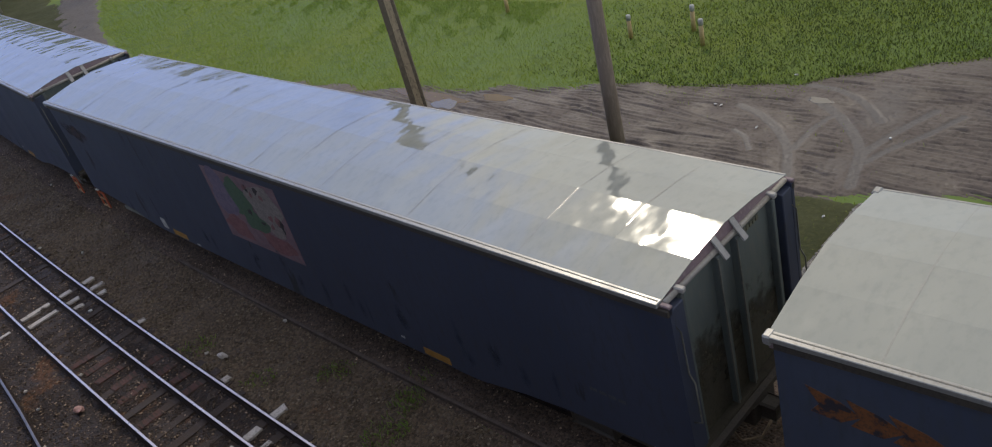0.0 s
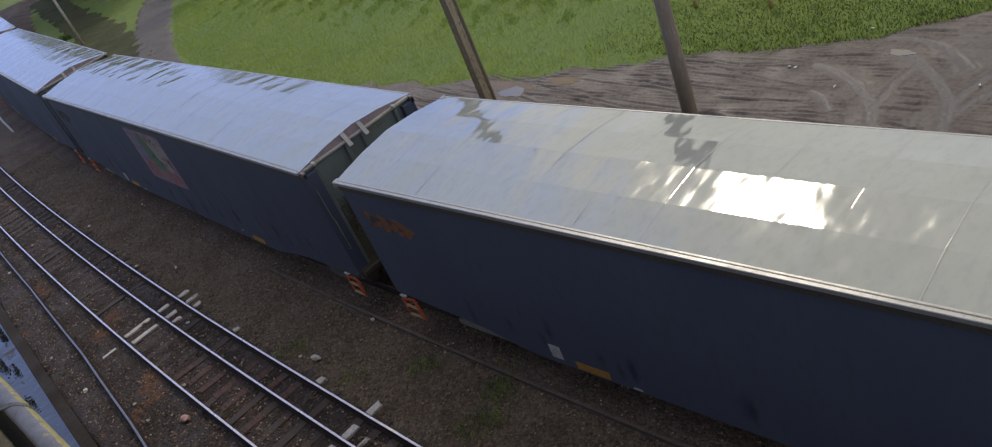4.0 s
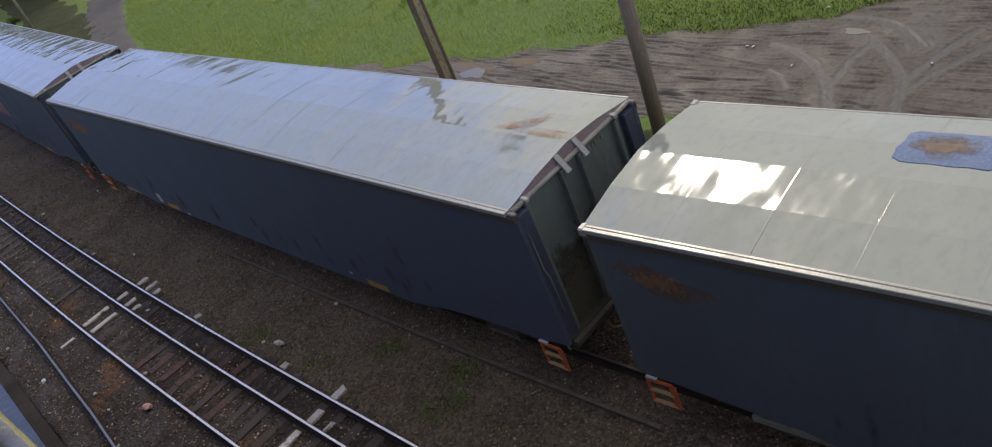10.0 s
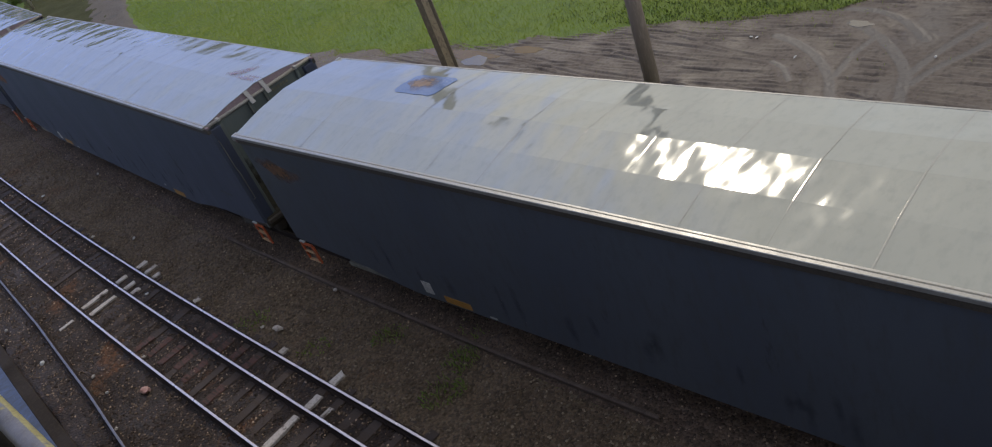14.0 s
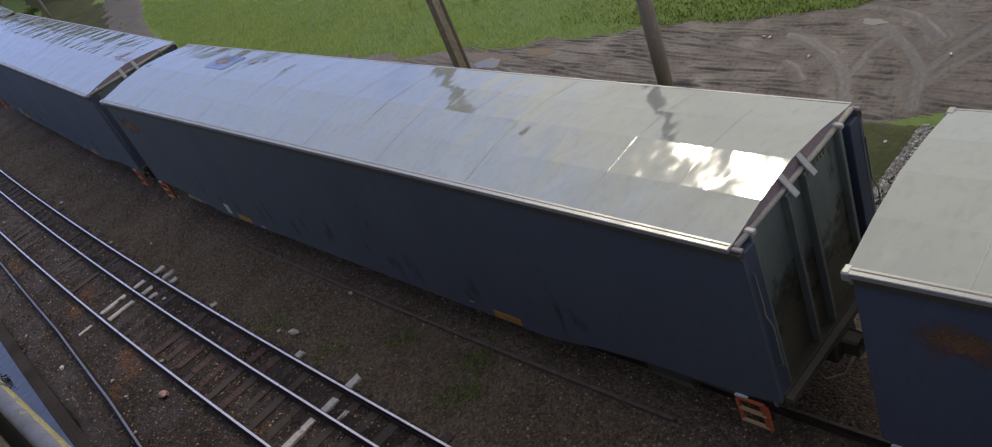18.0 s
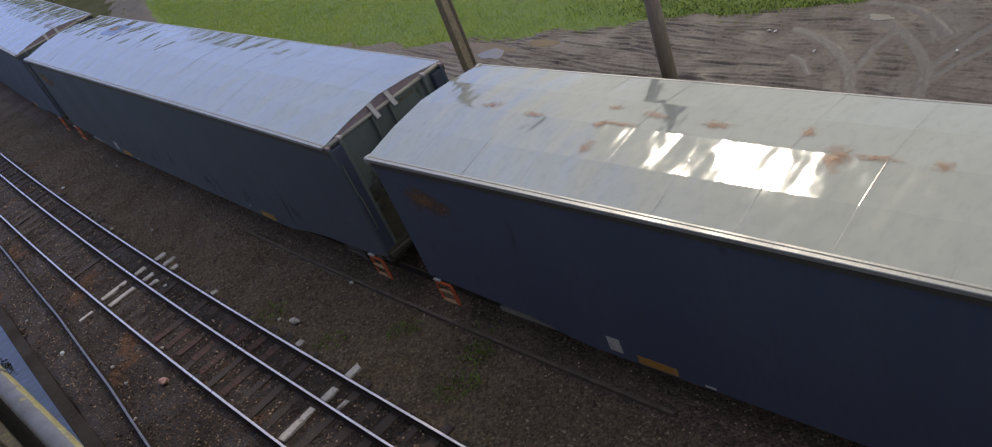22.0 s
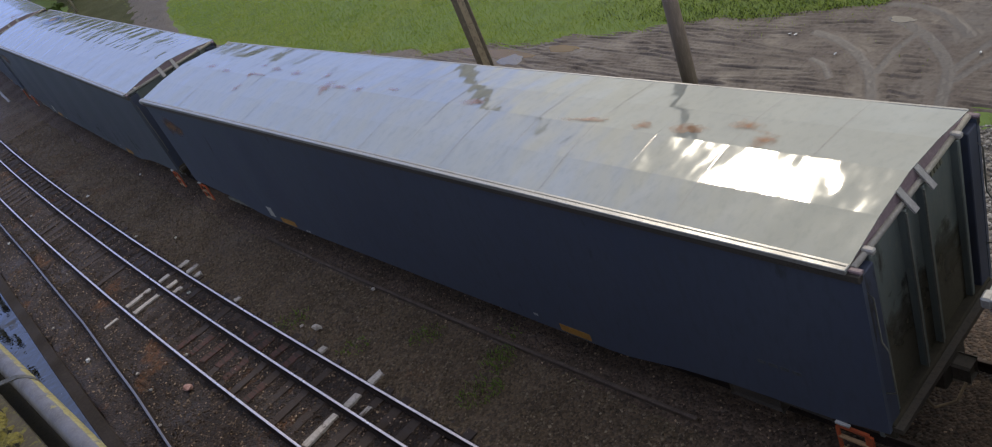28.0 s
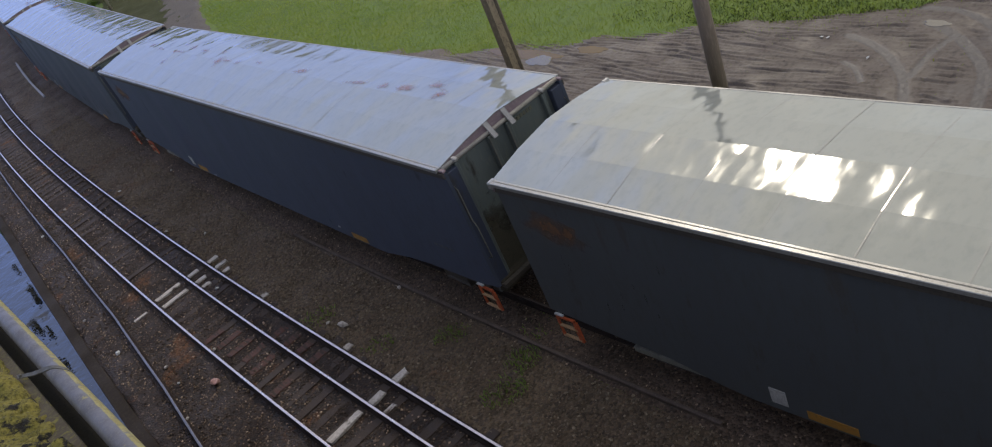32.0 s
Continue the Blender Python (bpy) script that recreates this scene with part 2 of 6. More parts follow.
M = {
    "roof": material("roof_sheet", ((0.365, 0.388, 0.358), (0.39, 0.41, 0.373), (0.335, 0.358, 0.333)), (0.05, 0.13), 0.2, 0.8, 7, 0.12, 0.004, stretch=(1.2, 0.7, 1), shift=False, uv=True, rough_scale=3.0, dents=(1.25, 0.048, 2.0, 0.4), ior=2.2),
    "seam": material("welded_seam", ((0.37, 0.38, 0.355), (0.32, 0.325, 0.3), (0.39, 0.395, 0.37)), (0.08, 0.2), 0.2, 2, 22, 0.4, 0.003, ior=2.2),
    "trim": material("eave_trim", ((0.44, 0.44, 0.425), (0.37, 0.37, 0.36), (0.3, 0.29, 0.27)), (0.28, 0.42), 0.4, 2, 30, 0.1, 0.002),
    "navy": material("navy_paint", ((0.061, 0.073, 0.113), (0.076, 0.087, 0.128), (0.069, 0.074, 0.095)), (0.4, 0.6), 0.0, 0.9, 10, 0.2, 0.004, stretch=(1, 1, 0.3), spots=((0.061, 0.061, 0.065), 0.75), spot_scale=1.6, spot_at=0.62, dents=(0.9, 0.008), spec=0.22),
    "teal": material("end_paint", ((0.163, 0.189, 0.179), (0.124, 0.146, 0.143), (0.182, 0.195, 0.169)), (0.45, 0.7), 0.0, 1.5, 18, 0.2, 0.004, stretch=(1, 1, 0.3), spots=((0.05, 0.045, 0.035), 0.85), spot_at=0.63),
    "brown_sill": material("dark_brown_steel", ((0.060, 0.054, 0.040), (0.078, 0.067, 0.048), (0.048, 0.043, 0.034)), (0.7, 0.9), 0.0, 2, 16, 0.3, 0.005, spec=0.2),
    # dark brown, densest at the bottom and fading out upwards
    "soot": material("brown_end_layer", ((0.093, 0.083, 0.057), (0.120, 0.105, 0.071), (0.072, 0.065, 0.048)), (0.7, 0.9), 0.0, 2, 16, 0.3, 0.005, fade=(0, 0, 1), fade_mid=(0.5, 0.5, 0.0), fade_noise=(2.6, 1.0), fade_ends=(0.5, 0.95, 0.95)),
    "maroon": material("primer_plate", ((0.26, 0.185, 0.2), (0.21, 0.155, 0.175), (0.3, 0.235, 0.24)), (0.45, 0.65), 0.0, 2, 20, 0.15, 0.003),
    "bracket": material("grey_steel", ((0.44, 0.42, 0.4), (0.36, 0.345, 0.33), (0.5, 0.47, 0.44)), (0.35, 0.6), 0.1, 4, 30, 0.2, 0.003),
    "beam": material("beam_paint", ((0.42, 0.39, 0.34), (0.33, 0.3, 0.26), (0.5, 0.46, 0.39)), (0.4, 0.6), 0.1, 3, 30, 0.2, 0.003),
    "capsteel": material("pale_steel", ((0.65, 0.6, 0.53), (0.5, 0.45, 0.41), (0.7, 0.66, 0.6)), (0.35, 0.6), 0.1, 6, 40, 0.2, 0.003),
    "orange": material("orange_paint", ((0.62, 0.13, 0.04), (0.48, 0.10, 0.035), (0.3, 0.09, 0.05)), (0.4, 0.65), 0.0, 6, 40, 0.2, 0.003),
    "rung": material("worn_rung", ((0.56, 0.37, 0.21), (0.48, 0.3, 0.16), (0.36, 0.23, 0.13)), (0.4, 0.6), 0.0, 8, 40, 0.2, 0.002),
    "yellow": material("yellow_plate", ((0.5, 0.25, 0.045), (0.42, 0.21, 0.04), (0.3, 0.17, 0.06)), (0.35, 0.55), 0.0, 5, 30, 0.1, 0.002),
    "white": material("white_plate", ((0.6, 0.6, 0.58), (0.45, 0.45, 0.44), (0.3, 0.3, 0.29)), (0.4, 0.6), 0.0, 8, 60, 0.1, 0.002),
    "handrail": material("worn_rail", ((0.3, 0.22, 0.13), (0.2, 0.15, 0.1), (0.12, 0.09, 0.07)), (0.5, 0.7), 0.2, 8, 60, 0.2, 0.003),
    "running": material("running_gear", ((0.085, 0.074, 0.062), (0.11, 0.092, 0.074), (0.06, 0.054, 0.048)), (0.6, 0.85), 0.1, 4, 30, 0.3, 0.006),
    "rust": material("rust_stain", ((0.4, 0.16, 0.06), (0.5, 0.27, 0.13), (0.3, 0.10, 0.035)), (0.05, 0.13), 0.2, 6, 40, 0.1, 0.002, ior=2.2, fade=(1, 1, 0), fade_noise=(11.0, 1.1), fade_ends=(-0.1, 0.46, 0.75)),
    "logo": material("orange_lettering", ((0.3, 0.12, 0.045), (0.22, 0.085, 0.035), (0.09, 0.055, 0.045)), (0.5, 0.7), 0.0, 5, 30, 0.15, 0.002, spots=((0.045, 0.042, 0.055), 0.6), spot_scale=5, spot_at=0.55),
    "faded": material("faded_lettering", ((0.10, 0.05, 0.035), (0.06, 0.04, 0.04), (0.03, 0.033, 0.05)), (0.5, 0.7), 0.0, 4, 14, 0.15, 0.002, spots=((0.028, 0.034, 0.055), 0.55), spot_scale=4, spot_at=0.5, fade=(1, 0, 1)),
    "smear": material("brown_lettering", ((0.27, 0.14, 0.07), (0.21, 0.11, 0.06), (0.13, 0.09, 0.07)), (0.5, 0.7), 0.0, 5, 24, 0.15, 0.002, spots=((0.09, 0.085, 0.095), 0.6), spot_scale=4, spot_at=0.62, fade=(1, 0, 1)),
    "blue": material("blue_patch", ((0.13, 0.2, 0.38), (0.17, 0.24, 0.42), (0.26, 0.31, 0.42)), (0.1, 0.2), 0.0, 3, 25, 0.1, 0.002),
    "brown": material("brown_residue", ((0.3, 0.2, 0.13), (0.2, 0.12, 0.08), (0.4, 0.28, 0.16)), (0.4, 0.6), 0.1, 6, 40, 0.1, 0.002, fade=(1, 1, 0)),
    "faint": material("faint_lettering", ((0.11, 0.12, 0.13), (0.08, 0.09, 0.10), (0.05, 0.055, 0.06)), (0.5, 0.7), 0.0, 12, 60, 0.1, 0.002),
    "scuff": material("grey_scuff", ((0.17, 0.175, 0.17), (0.13, 0.135, 0.13), (0.11, 0.115, 0.115)), (0.5, 0.7), 0.0, 9, 60, 0.1, 0.002, fade=(1, 0, 1)),
    "smudge": material("dirt_smudge", ((0.035, 0.036, 0.036), (0.05, 0.05, 0.046), (0.028, 0.03, 0.032)), (0.6, 0.8), 0.0, 5, 40, 0.1, 0.002, spec=0.2, fade=(1, 0, 1), fade_noise=(6.0, 0.7), fade_ends=(-0.05, 0.44, 0.32)),
    "cream": material("cream_lettering", ((0.25, 0.24, 0.16), (0.18, 0.17, 0.12), (0.1, 0.1, 0.08)), (0.5, 0.7), 0.0, 12, 60, 0.1, 0.002),
    "rail": material("rail_steel", ((0.036, 0.025, 0.022), (0.026, 0.02, 0.018), (0.055, 0.034, 0.024)), (0.8, 0.95), 0.0, 5, 50, 0.3, 0.003, spec=0.25),
    "railtop": material("polished_railhead", ((0.88, 0.79, 0.74), (0.78, 0.7, 0.66), (0.58, 0.52, 0.49)), (0.25, 0.4), 1.0, 4, 40, 0.05, 0.001),
    "dullrail": material("dull_railhead", ((0.24, 0.23, 0.24), (0.18, 0.17, 0.17), (0.28, 0.25, 0.24)), (0.3, 0.45), 0.9, 4, 40, 0.05, 0.001),
    "sill_steel": material("dirty_steel", ((0.22, 0.22, 0.19), (0.16, 0.16, 0.14), (0.27, 0.25, 0.21)), (0.5, 0.7), 0.1, 4, 30, 0.2, 0.003),
    "oldrail": material("rusty_rail", ((0.13, 0.095, 0.075), (0.09, 0.068, 0.055), (0.17, 0.13, 0.10)), (0.7, 0.9), 0.1, 4, 40, 0.4, 0.006),
    "tie": material("timber_tie", ((0.054, 0.037, 0.028), (0.07, 0.047, 0.035), (0.04, 0.029, 0.023)), (0.6, 0.85), 0.0, 2.5, 22, 0.5, 0.012, stretch=(1, 5, 1)),
    "tie_red": material("reddish_tie", ((0.10, 0.04, 0.028), (0.12, 0.05, 0.034), (0.05, 0.032, 0.025)), (0.6, 0.85), 0.0, 2.5, 22, 0.5, 0.012, stretch=(1, 5, 1), spots=((0.05, 0.033, 0.025), 0.8), spot_scale=3, spot_at=0.5),
    "tie_pale": material("pale_tie", ((0.66, 0.61, 0.57), (0.55, 0.5, 0.46), (0.36, 0.31, 0.27)), (0.5, 0.8), 0.0, 3, 22, 0.5, 0.012, spots=((0.12, 0.09, 0.07), 0.8), spot_scale=3.2, spot_at=0.56),
    "ballast": material("ballast_soil", ((0.126, 0.085, 0.050), (0.101, 0.069, 0.042), (0.153, 0.113, 0.070)), (0.6, 0.9), 0.0, 0.7, 26, 0.8, 0.02, shift=False, spots=((0.128, 0.076, 0.042), 0.85), spot_scale=0.45, spot_at=0.6, pebble=(21.0, (0.254, 0.207, 0.147), 0.93)),
    "dark_ballast": material("dark_ballast_soil", ((0.110, 0.072, 0.048), (0.081, 0.055, 0.037), (0.138, 0.097, 0.067)), (0.6, 0.9), 0.0, 0.7, 26, 0.8, 0.02, shift=False, pebble=(21.0, (0.227, 0.176, 0.130), 0.93)),
    # two paler copies of the navy, with veiling glare put into the colour
    "pale_navy": material("pale_navy_paint", ((0.088, 0.104, 0.135), (0.104, 0.120, 0.145), (0.091, 0.102, 0.116)), (0.4, 0.6), 0.0, 0.9, 10, 0.2, 0.004, stretch=(1, 1, 0.3), spots=((0.075, 0.082, 0.094), 0.75), spot_scale=1.6, spot_at=0.66, dents=(0.9, 0.008), spec=0.22),
    "pale_blue_navy": material("pale_blue_navy_paint", ((0.079, 0.096, 0.145), (0.094, 0.111, 0.155), (0.082, 0.096, 0.125)), (0.4, 0.6), 0.0, 0.9, 10, 0.2, 0.004, stretch=(1, 1, 0.3), spots=((0.075, 0.082, 0.094), 0.75), spot_scale=1.6, spot_at=0.66, dents=(0.9, 0.008), spec=0.22),
    "slate": material("slate_grey_paint", ((0.088, 0.097, 0.106), (0.103, 0.112, 0.118), (0.09, 0.096, 0.096)), (0.4, 0.6), 0.0, 0.9, 10, 0.2, 0.004, stretch=(1, 1, 0.3), spots=((0.098, 0.095, 0.089), 0.75), spot_scale=1.6, spot_at=0.6, dents=(0.9, 0.008), spec=0.22),
    "soil": material("brown_soil", ((0.034, 0.019, 0.010), (0.025, 0.014, 0.009), (0.05, 0.03, 0.018)), (0.55, 0.9), 0.0, 0.8, 26, 0.9, 0.02, shift=False, spots=((0.126, 0.055, 0.022), 0.85), spot_scale=0.5, spot_at=0.59, pebble=(19.0, (0.25, 0.175, 0.11), 0.92)),
    "stone": material("ballast_stone", ((0.126, 0.088, 0.053), (0.090, 0.064, 0.040), (0.162, 0.118, 0.077)), (0.5, 0.8), 0.0, 1.6, 30, 0.4, 0.01, shift=False, island=(0.331, 0.264, 0.181)),
    "wetstone": material("brown_stone", ((0.048, 0.026, 0.016), (0.033, 0.019, 0.013), (0.075, 0.044, 0.028)), (0.5, 0.8), 0.0, 1.6, 30, 0.4, 0.01, shift=False, island=(0.545, 0.390, 0.261)),
    "gravel": material("grey_gravel", ((0.26, 0.24, 0.215), (0.17, 0.155, 0.135), (0.34, 0.315, 0.28)), (0.55, 0.85), 0.0, 4, 30, 0.4, 0.01, shift=False, island=(0.6, 0.57, 0.52)),
    "gravelbed": material("gravel_bed", ((0.2, 0.18, 0.155), (0.14, 0.125, 0.105), (0.27, 0.25, 0.22)), (0.55, 0.85), 0.0, 2, 30, 0.5, 0.02, shift=False, pebble=(15.0, (0.5, 0.47, 0.42), 0.8)),
    "pink": material("pink_brick", ((0.55, 0.3, 0.26), (0.45, 0.24, 0.2), (0.6, 0.42, 0.36)), (0.6, 0.85), 0.0, 8, 40, 0.4, 0.008),
    "litter": material("white_litter", ((0.75, 0.74, 0.72), (0.6, 0.6, 0.58), (0.8, 0.8, 0.78)), (0.4, 0.6), 0.0, 8, 40, 0.1, 0.003),
    "mud": material("wet_mud", ((0.123, 0.099, 0.082), (0.153, 0.124, 0.105), (0.073, 0.057, 0.048)), (0.45, 0.8), 0.0, 0.55, 9, 0.6, 0.02, shift=False, rough_scale=1.1, wet=((0.088, 0.079, 0.08), 0.44)),
    "dirt": material("dirt_road", ((0.13, 0.115, 0.105), (0.18, 0.163, 0.152), (0.09, 0.078, 0.07)), (0.6, 0.9), 0.0, 0.5, 9, 0.6, 0.03, shift=False, spec=0.3, spots=((0.05, 0.045, 0.04), 0.5), spot_scale=0.5, spot_at=0.6),
    "verge": material("bare_verge", ((0.075, 0.082, 0.033), (0.055, 0.062, 0.026), (0.095, 0.10, 0.04)), (0.75, 0.95), 0.0, 0.5, 9, 0.6, 0.03, shift=False, spec=0.2),
    "turf": material("grassy_soil", ((0.126, 0.212, 0.033), (0.193, 0.248, 0.048), (0.092, 0.156, 0.028)), (0.7, 0.95), 0.0, 0.14, 2.2, 0.25, 0.02, shift=False),
    "blade": material("grass_blades", ((0.185, 0.313, 0.040), (0.319, 0.386, 0.062), (0.143, 0.258, 0.034)), (0.5, 0.75), 0.0, 0.22, 6, 0.0, 0.001, shift=False, spec=0.2),
    "weed": material("weed_leaves", ((0.16, 0.25, 0.05), (0.21, 0.29, 0.07), (0.12, 0.2, 0.045)), (0.5, 0.75), 0.0, 3, 20, 0.0, 0.001),
    # darker green for the shaded part of the grass
    "rank": material("shaded_grass_blades", ((0.105, 0.139, 0.042), (0.134, 0.168, 0.050), (0.084, 0.113, 0.037)), (0.6, 0.8), 0.0, 0.4, 8, 0.0, 0.001, shift=False, spec=0.15),
    "leaf": material("tree_leaves", ((0.085, 0.14, 0.03), (0.12, 0.18, 0.04), (0.06, 0.10, 0.026)), (0.5, 0.75), 0.0, 0.8, 8, 0.0, 0.001, spec=0.25),
    "scrub": material("scrub_leaves", ((0.22, 0.34, 0.065), (0.28, 0.38, 0.08), (0.17, 0.28, 0.055)), (0.5, 0.75), 0.0, 0.8, 8, 0.0, 0.001, spec=0.25),
    "wetleaf": material("water_leaves", ((0.012, 0.014, 0.007), (0.02, 0.02, 0.01), (0.01, 0.01, 0.006)), (0.5, 0.75), 0.0, 3, 20, 0.0, 0.001, spec=0.2),
    "bark": material("bark", ((0.11, 0.085, 0.065), (0.075, 0.06, 0.05), (0.15, 0.13, 0.11)), (0.75, 0.95), 0.0, 3, 24, 0.7, 0.02, stretch=(1, 1, 0.3)),
    "pole_wood": material("weathered_pole", ((0.345, 0.275, 0.216), (0.265, 0.211, 0.169), (0.402, 0.324, 0.260)), (0.7, 0.9), 0.0, 1.5, 26, 0.6, 0.012, stretch=(1, 1, 0.15)),
    "pole_flange": material("dark_concrete", ((0.2, 0.165, 0.115), (0.15, 0.125, 0.09), (0.27, 0.22, 0.15)), (0.65, 0.9), 0.0, 1.2, 22, 0.4, 0.01, stretch=(1, 1, 0.4)),
    "concrete_pole": material("stained_concrete", ((0.6, 0.49, 0.31), (0.48, 0.38, 0.24), (0.28, 0.22, 0.15)), (0.65, 0.9), 0.0, 1.2, 22, 0.4, 0.01, stretch=(1, 1, 0.4)),
    "kerb": material("wet_concrete", ((0.038, 0.026, 0.016), (0.026, 0.019, 0.013), (0.051, 0.038, 0.024)), (0.6, 0.9), 0.0, 0.8, 16, 0.5, 0.012, shift=False, spec=0.2),
    "water": material("ditch_water", ((0.008, 0.010, 0.012), (0.014, 0.015, 0.014)), (0.03, 0.08), 0.0, 0.6, 1.3, 0.7, 0.09, shift=False, ior=1.8, spots=((0.012, 0.012, 0.009), 0.7), spot_scale=0.9, spot_at=0.6),
    "puddle": material("puddle_water", ((0.08, 0.066, 0.052), (0.10, 0.08, 0.06)), (0.03, 0.07), 0.0, 0.8, 6, 0.05, 0.004, shift=False, ior=2.4),
    "ochre": material("ochre_water", ((0.16, 0.105, 0.04), (0.2, 0.13, 0.055)), (0.08, 0.2), 0.0, 0.8, 6, 0.05, 0.004, shift=False, ior=1.33),
    "pipe": material("wet_grey_pipe", ((0.164, 0.156, 0.163), (0.117, 0.112, 0.118), (0.195, 0.183, 0.171)), (0.3, 0.55), 0.0, 4, 40, 0.3, 0.005, spots=((0.32, 0.29, 0.13), 0.7), spot_scale=6, spot_at=0.64),
    # near-black that stands in for the shadow between pipe and wall
    "gap_shade": material("gap_shade_black", ((0.022, 0.02, 0.015), (0.03, 0.027, 0.018), (0.014, 0.013, 0.011)), (0.8, 0.95), 0.0, 3, 30, 0.5, 0.01, shift=False, spec=0.1),
    "coping": material("coping_concrete", ((0.10, 0.08, 0.05), (0.075, 0.06, 0.04), (0.14, 0.13, 0.05)), (0.7, 0.95), 0.0, 2, 20, 0.6, 0.01, shift=False, spots=((0.2, 0.18, 0.04), 0.9), spot_scale=5, spot_at=0.6),
    # lichen along the pipe, with the sunlit edge's brightness in its colour
    "pipe_yellow": material("sunlit_lichen_yellow", ((0.40, 0.36, 0.16), (0.33, 0.29, 0.12), (0.22, 0.2, 0.11)), (0.6, 0.9), 0.0, 5, 30, 0.6, 0.008, spots=((0.17, 0.16, 0.14), 0.5), spot_scale=9, spot_at=0.57),
    "strap": material("pipe_strap", ((0.120, 0.114, 0.090), (0.084, 0.078, 0.066), (0.156, 0.150, 0.120)), (0.4, 0.7), 0.3, 9, 60, 0.2, 0.003),
    "moss": material("mossy_concrete", ((0.19, 0.17, 0.03), (0.31, 0.265, 0.06), (0.06, 0.055, 0.022)), (0.75, 0.95), 0.0, 5, 22, 1.0, 0.06, shift=False, spots=((0.02, 0.018, 0.014), 0.9), spot_scale=3.6, spot_at=0.54),
    "post_yellow": material("yellow_post", ((0.62, 0.47, 0.22), (0.52, 0.38, 0.17), (0.4, 0.3, 0.15)), (0.5, 0.75), 0.0, 5, 40, 0.2, 0.004),
    "mural_pink": material("mural_pink", ((0.25, 0.165, 0.19), (0.2, 0.14, 0.17), (0.28, 0.14, 0.15)), (0.5, 0.7), 0.0, 5, 24, 0.15, 0.002),
    "mural_red": material("mural_red", ((0.25, 0.10, 0.105), (0.2, 0.09, 0.10), (0.3, 0.16, 0.165)), (0.5, 0.7), 0.0, 5, 24, 0.15, 0.002),
    "mural_lilac": material("mural_lilac", ((0.19, 0.15, 0.22), (0.15, 0.13, 0.2), (0.25, 0.18, 0.24)), (0.5, 0.7), 0.0, 5, 24, 0.15, 0.002),
    "mural_green": material("mural_green", ((0.08, 0.14, 0.09), (0.10, 0.165, 0.10), (0.06, 0.11, 0.08)), (0.5, 0.7), 0.0, 5, 24, 0.15, 0.002),
    "mural_cream": material("mural_cream", ((0.31, 0.27, 0.25), (0.26, 0.225, 0.21), (0.17, 0.145, 0.15)), (0.5, 0.7), 0.0, 7, 24, 0.15, 0.002),
    "mural_dark": material("mural_dark", ((0.03, 0.03, 0.035), (0.05, 0.04, 0.045)), (0.5, 0.7), 0.0, 5, 24, 0.15, 0.002),
}


def leafy(m, colour):
    """Lets light through a thin leaf."""
    n, l = m.node_tree.nodes, m.node_tree.links
    thin, mix = n.new("ShaderNodeBsdfTranslucent"), n.new("ShaderNodeMixShader")
    thin.inputs["Color"].default_value = (*colour, 1)
    mix.inputs[0].default_value = 0.45
    l.new(n["Principled BSDF"].outputs[0], mix.inputs[1])
    l.new(thin.outputs[0], mix.inputs[2])
    l.new(mix.outputs[0], n["Material Output"].inputs["Surface"])


for leaf_name, through_colour in (("blade", (0.36, 0.46, 0.06)), ("scrub", (0.24, 0.34, 0.08)), ("weed", (0.24, 0.34, 0.06)), ("leaf", (0.12, 0.18, 0.04))):
    leafy(M[leaf_name], through_colour)


# ---------------------------------------------------------------- mesh helpers
def mesh_of(name, verts, faces, mat, smooth=False):
    me = bpy.data.meshes.new(name)
    me.from_pydata([tuple(map(float, v)) for v in verts], [], [tuple(int(i) for i in f) for f in faces])
    me.materials.append(mat)
    if smooth:
        me.polygons.foreach_set("use_smooth", [True] * len(me.polygons))
    me.update()
    return me


def part(name, data, mat, parent, label=""):
    """Links a bmesh or a mesh as one object under a thing or a part."""
    if isinstance(data, bmesh.types.BMesh):
        me = bpy.data.meshes.new(name)
        data.to_mesh(me)
        data.free()
        me.materials.append(mat)
    else:
        me = data
    ob = new(name, me)
    ob.parent = parent
    return tagged(ob, label=label)


def thing(name, data, mat, label, category, group="", kind=""):
    ob = part(name, data, mat, None)
    return tagged(ob, label, category, group, kind)


def empty(name, label, category, group="", kind="", m=None):
    ob = new(name)
    if m is not None:
        ob.matrix_basis = m
    return tagged(ob, label, category, group, kind)


def box(bm, lo, hi, bevel=0.0):
    r = bmesh.ops.create_cube(bm, size=1)["verts"]
    for v in r:
        v.co = Vector([lo[i] + (v.co[i] + 0.5) * (hi[i] - lo[i]) for i in range(3)])
    if bevel:
        bmesh.ops.bevel(bm, geom=list({e for v in r for e in v.link_edges}), offset=bevel, segments=1, affect="EDGES")
    return bm


def box_bm(lo, hi, bevel=0.0):
    return box(bmesh.new(), lo, hi, bevel)


def beam(bm, a, b, w, h, up=(0, 0, 1), bevel=0.0):
    """A bar of section w x h from a to b."""
    a, b = Vector(a), Vector(b)
    d = (b - a).normalized()
    side = d.cross(Vector(up)).normalized()
    top = side.cross(d)
    r = bmesh.ops.create_cube(bm, size=1)["verts"]
    for v in r:
        c = v.co.copy()
        v.co = (a + b) / 2 + d * c.x * (b - a).length + side * c.y * w + top * c.z * h
    if bevel:
        bmesh.ops.bevel(bm, geom=list({e for v in r for e in v.link_edges}), offset=bevel, segments=1, affect="EDGES")
    return bm


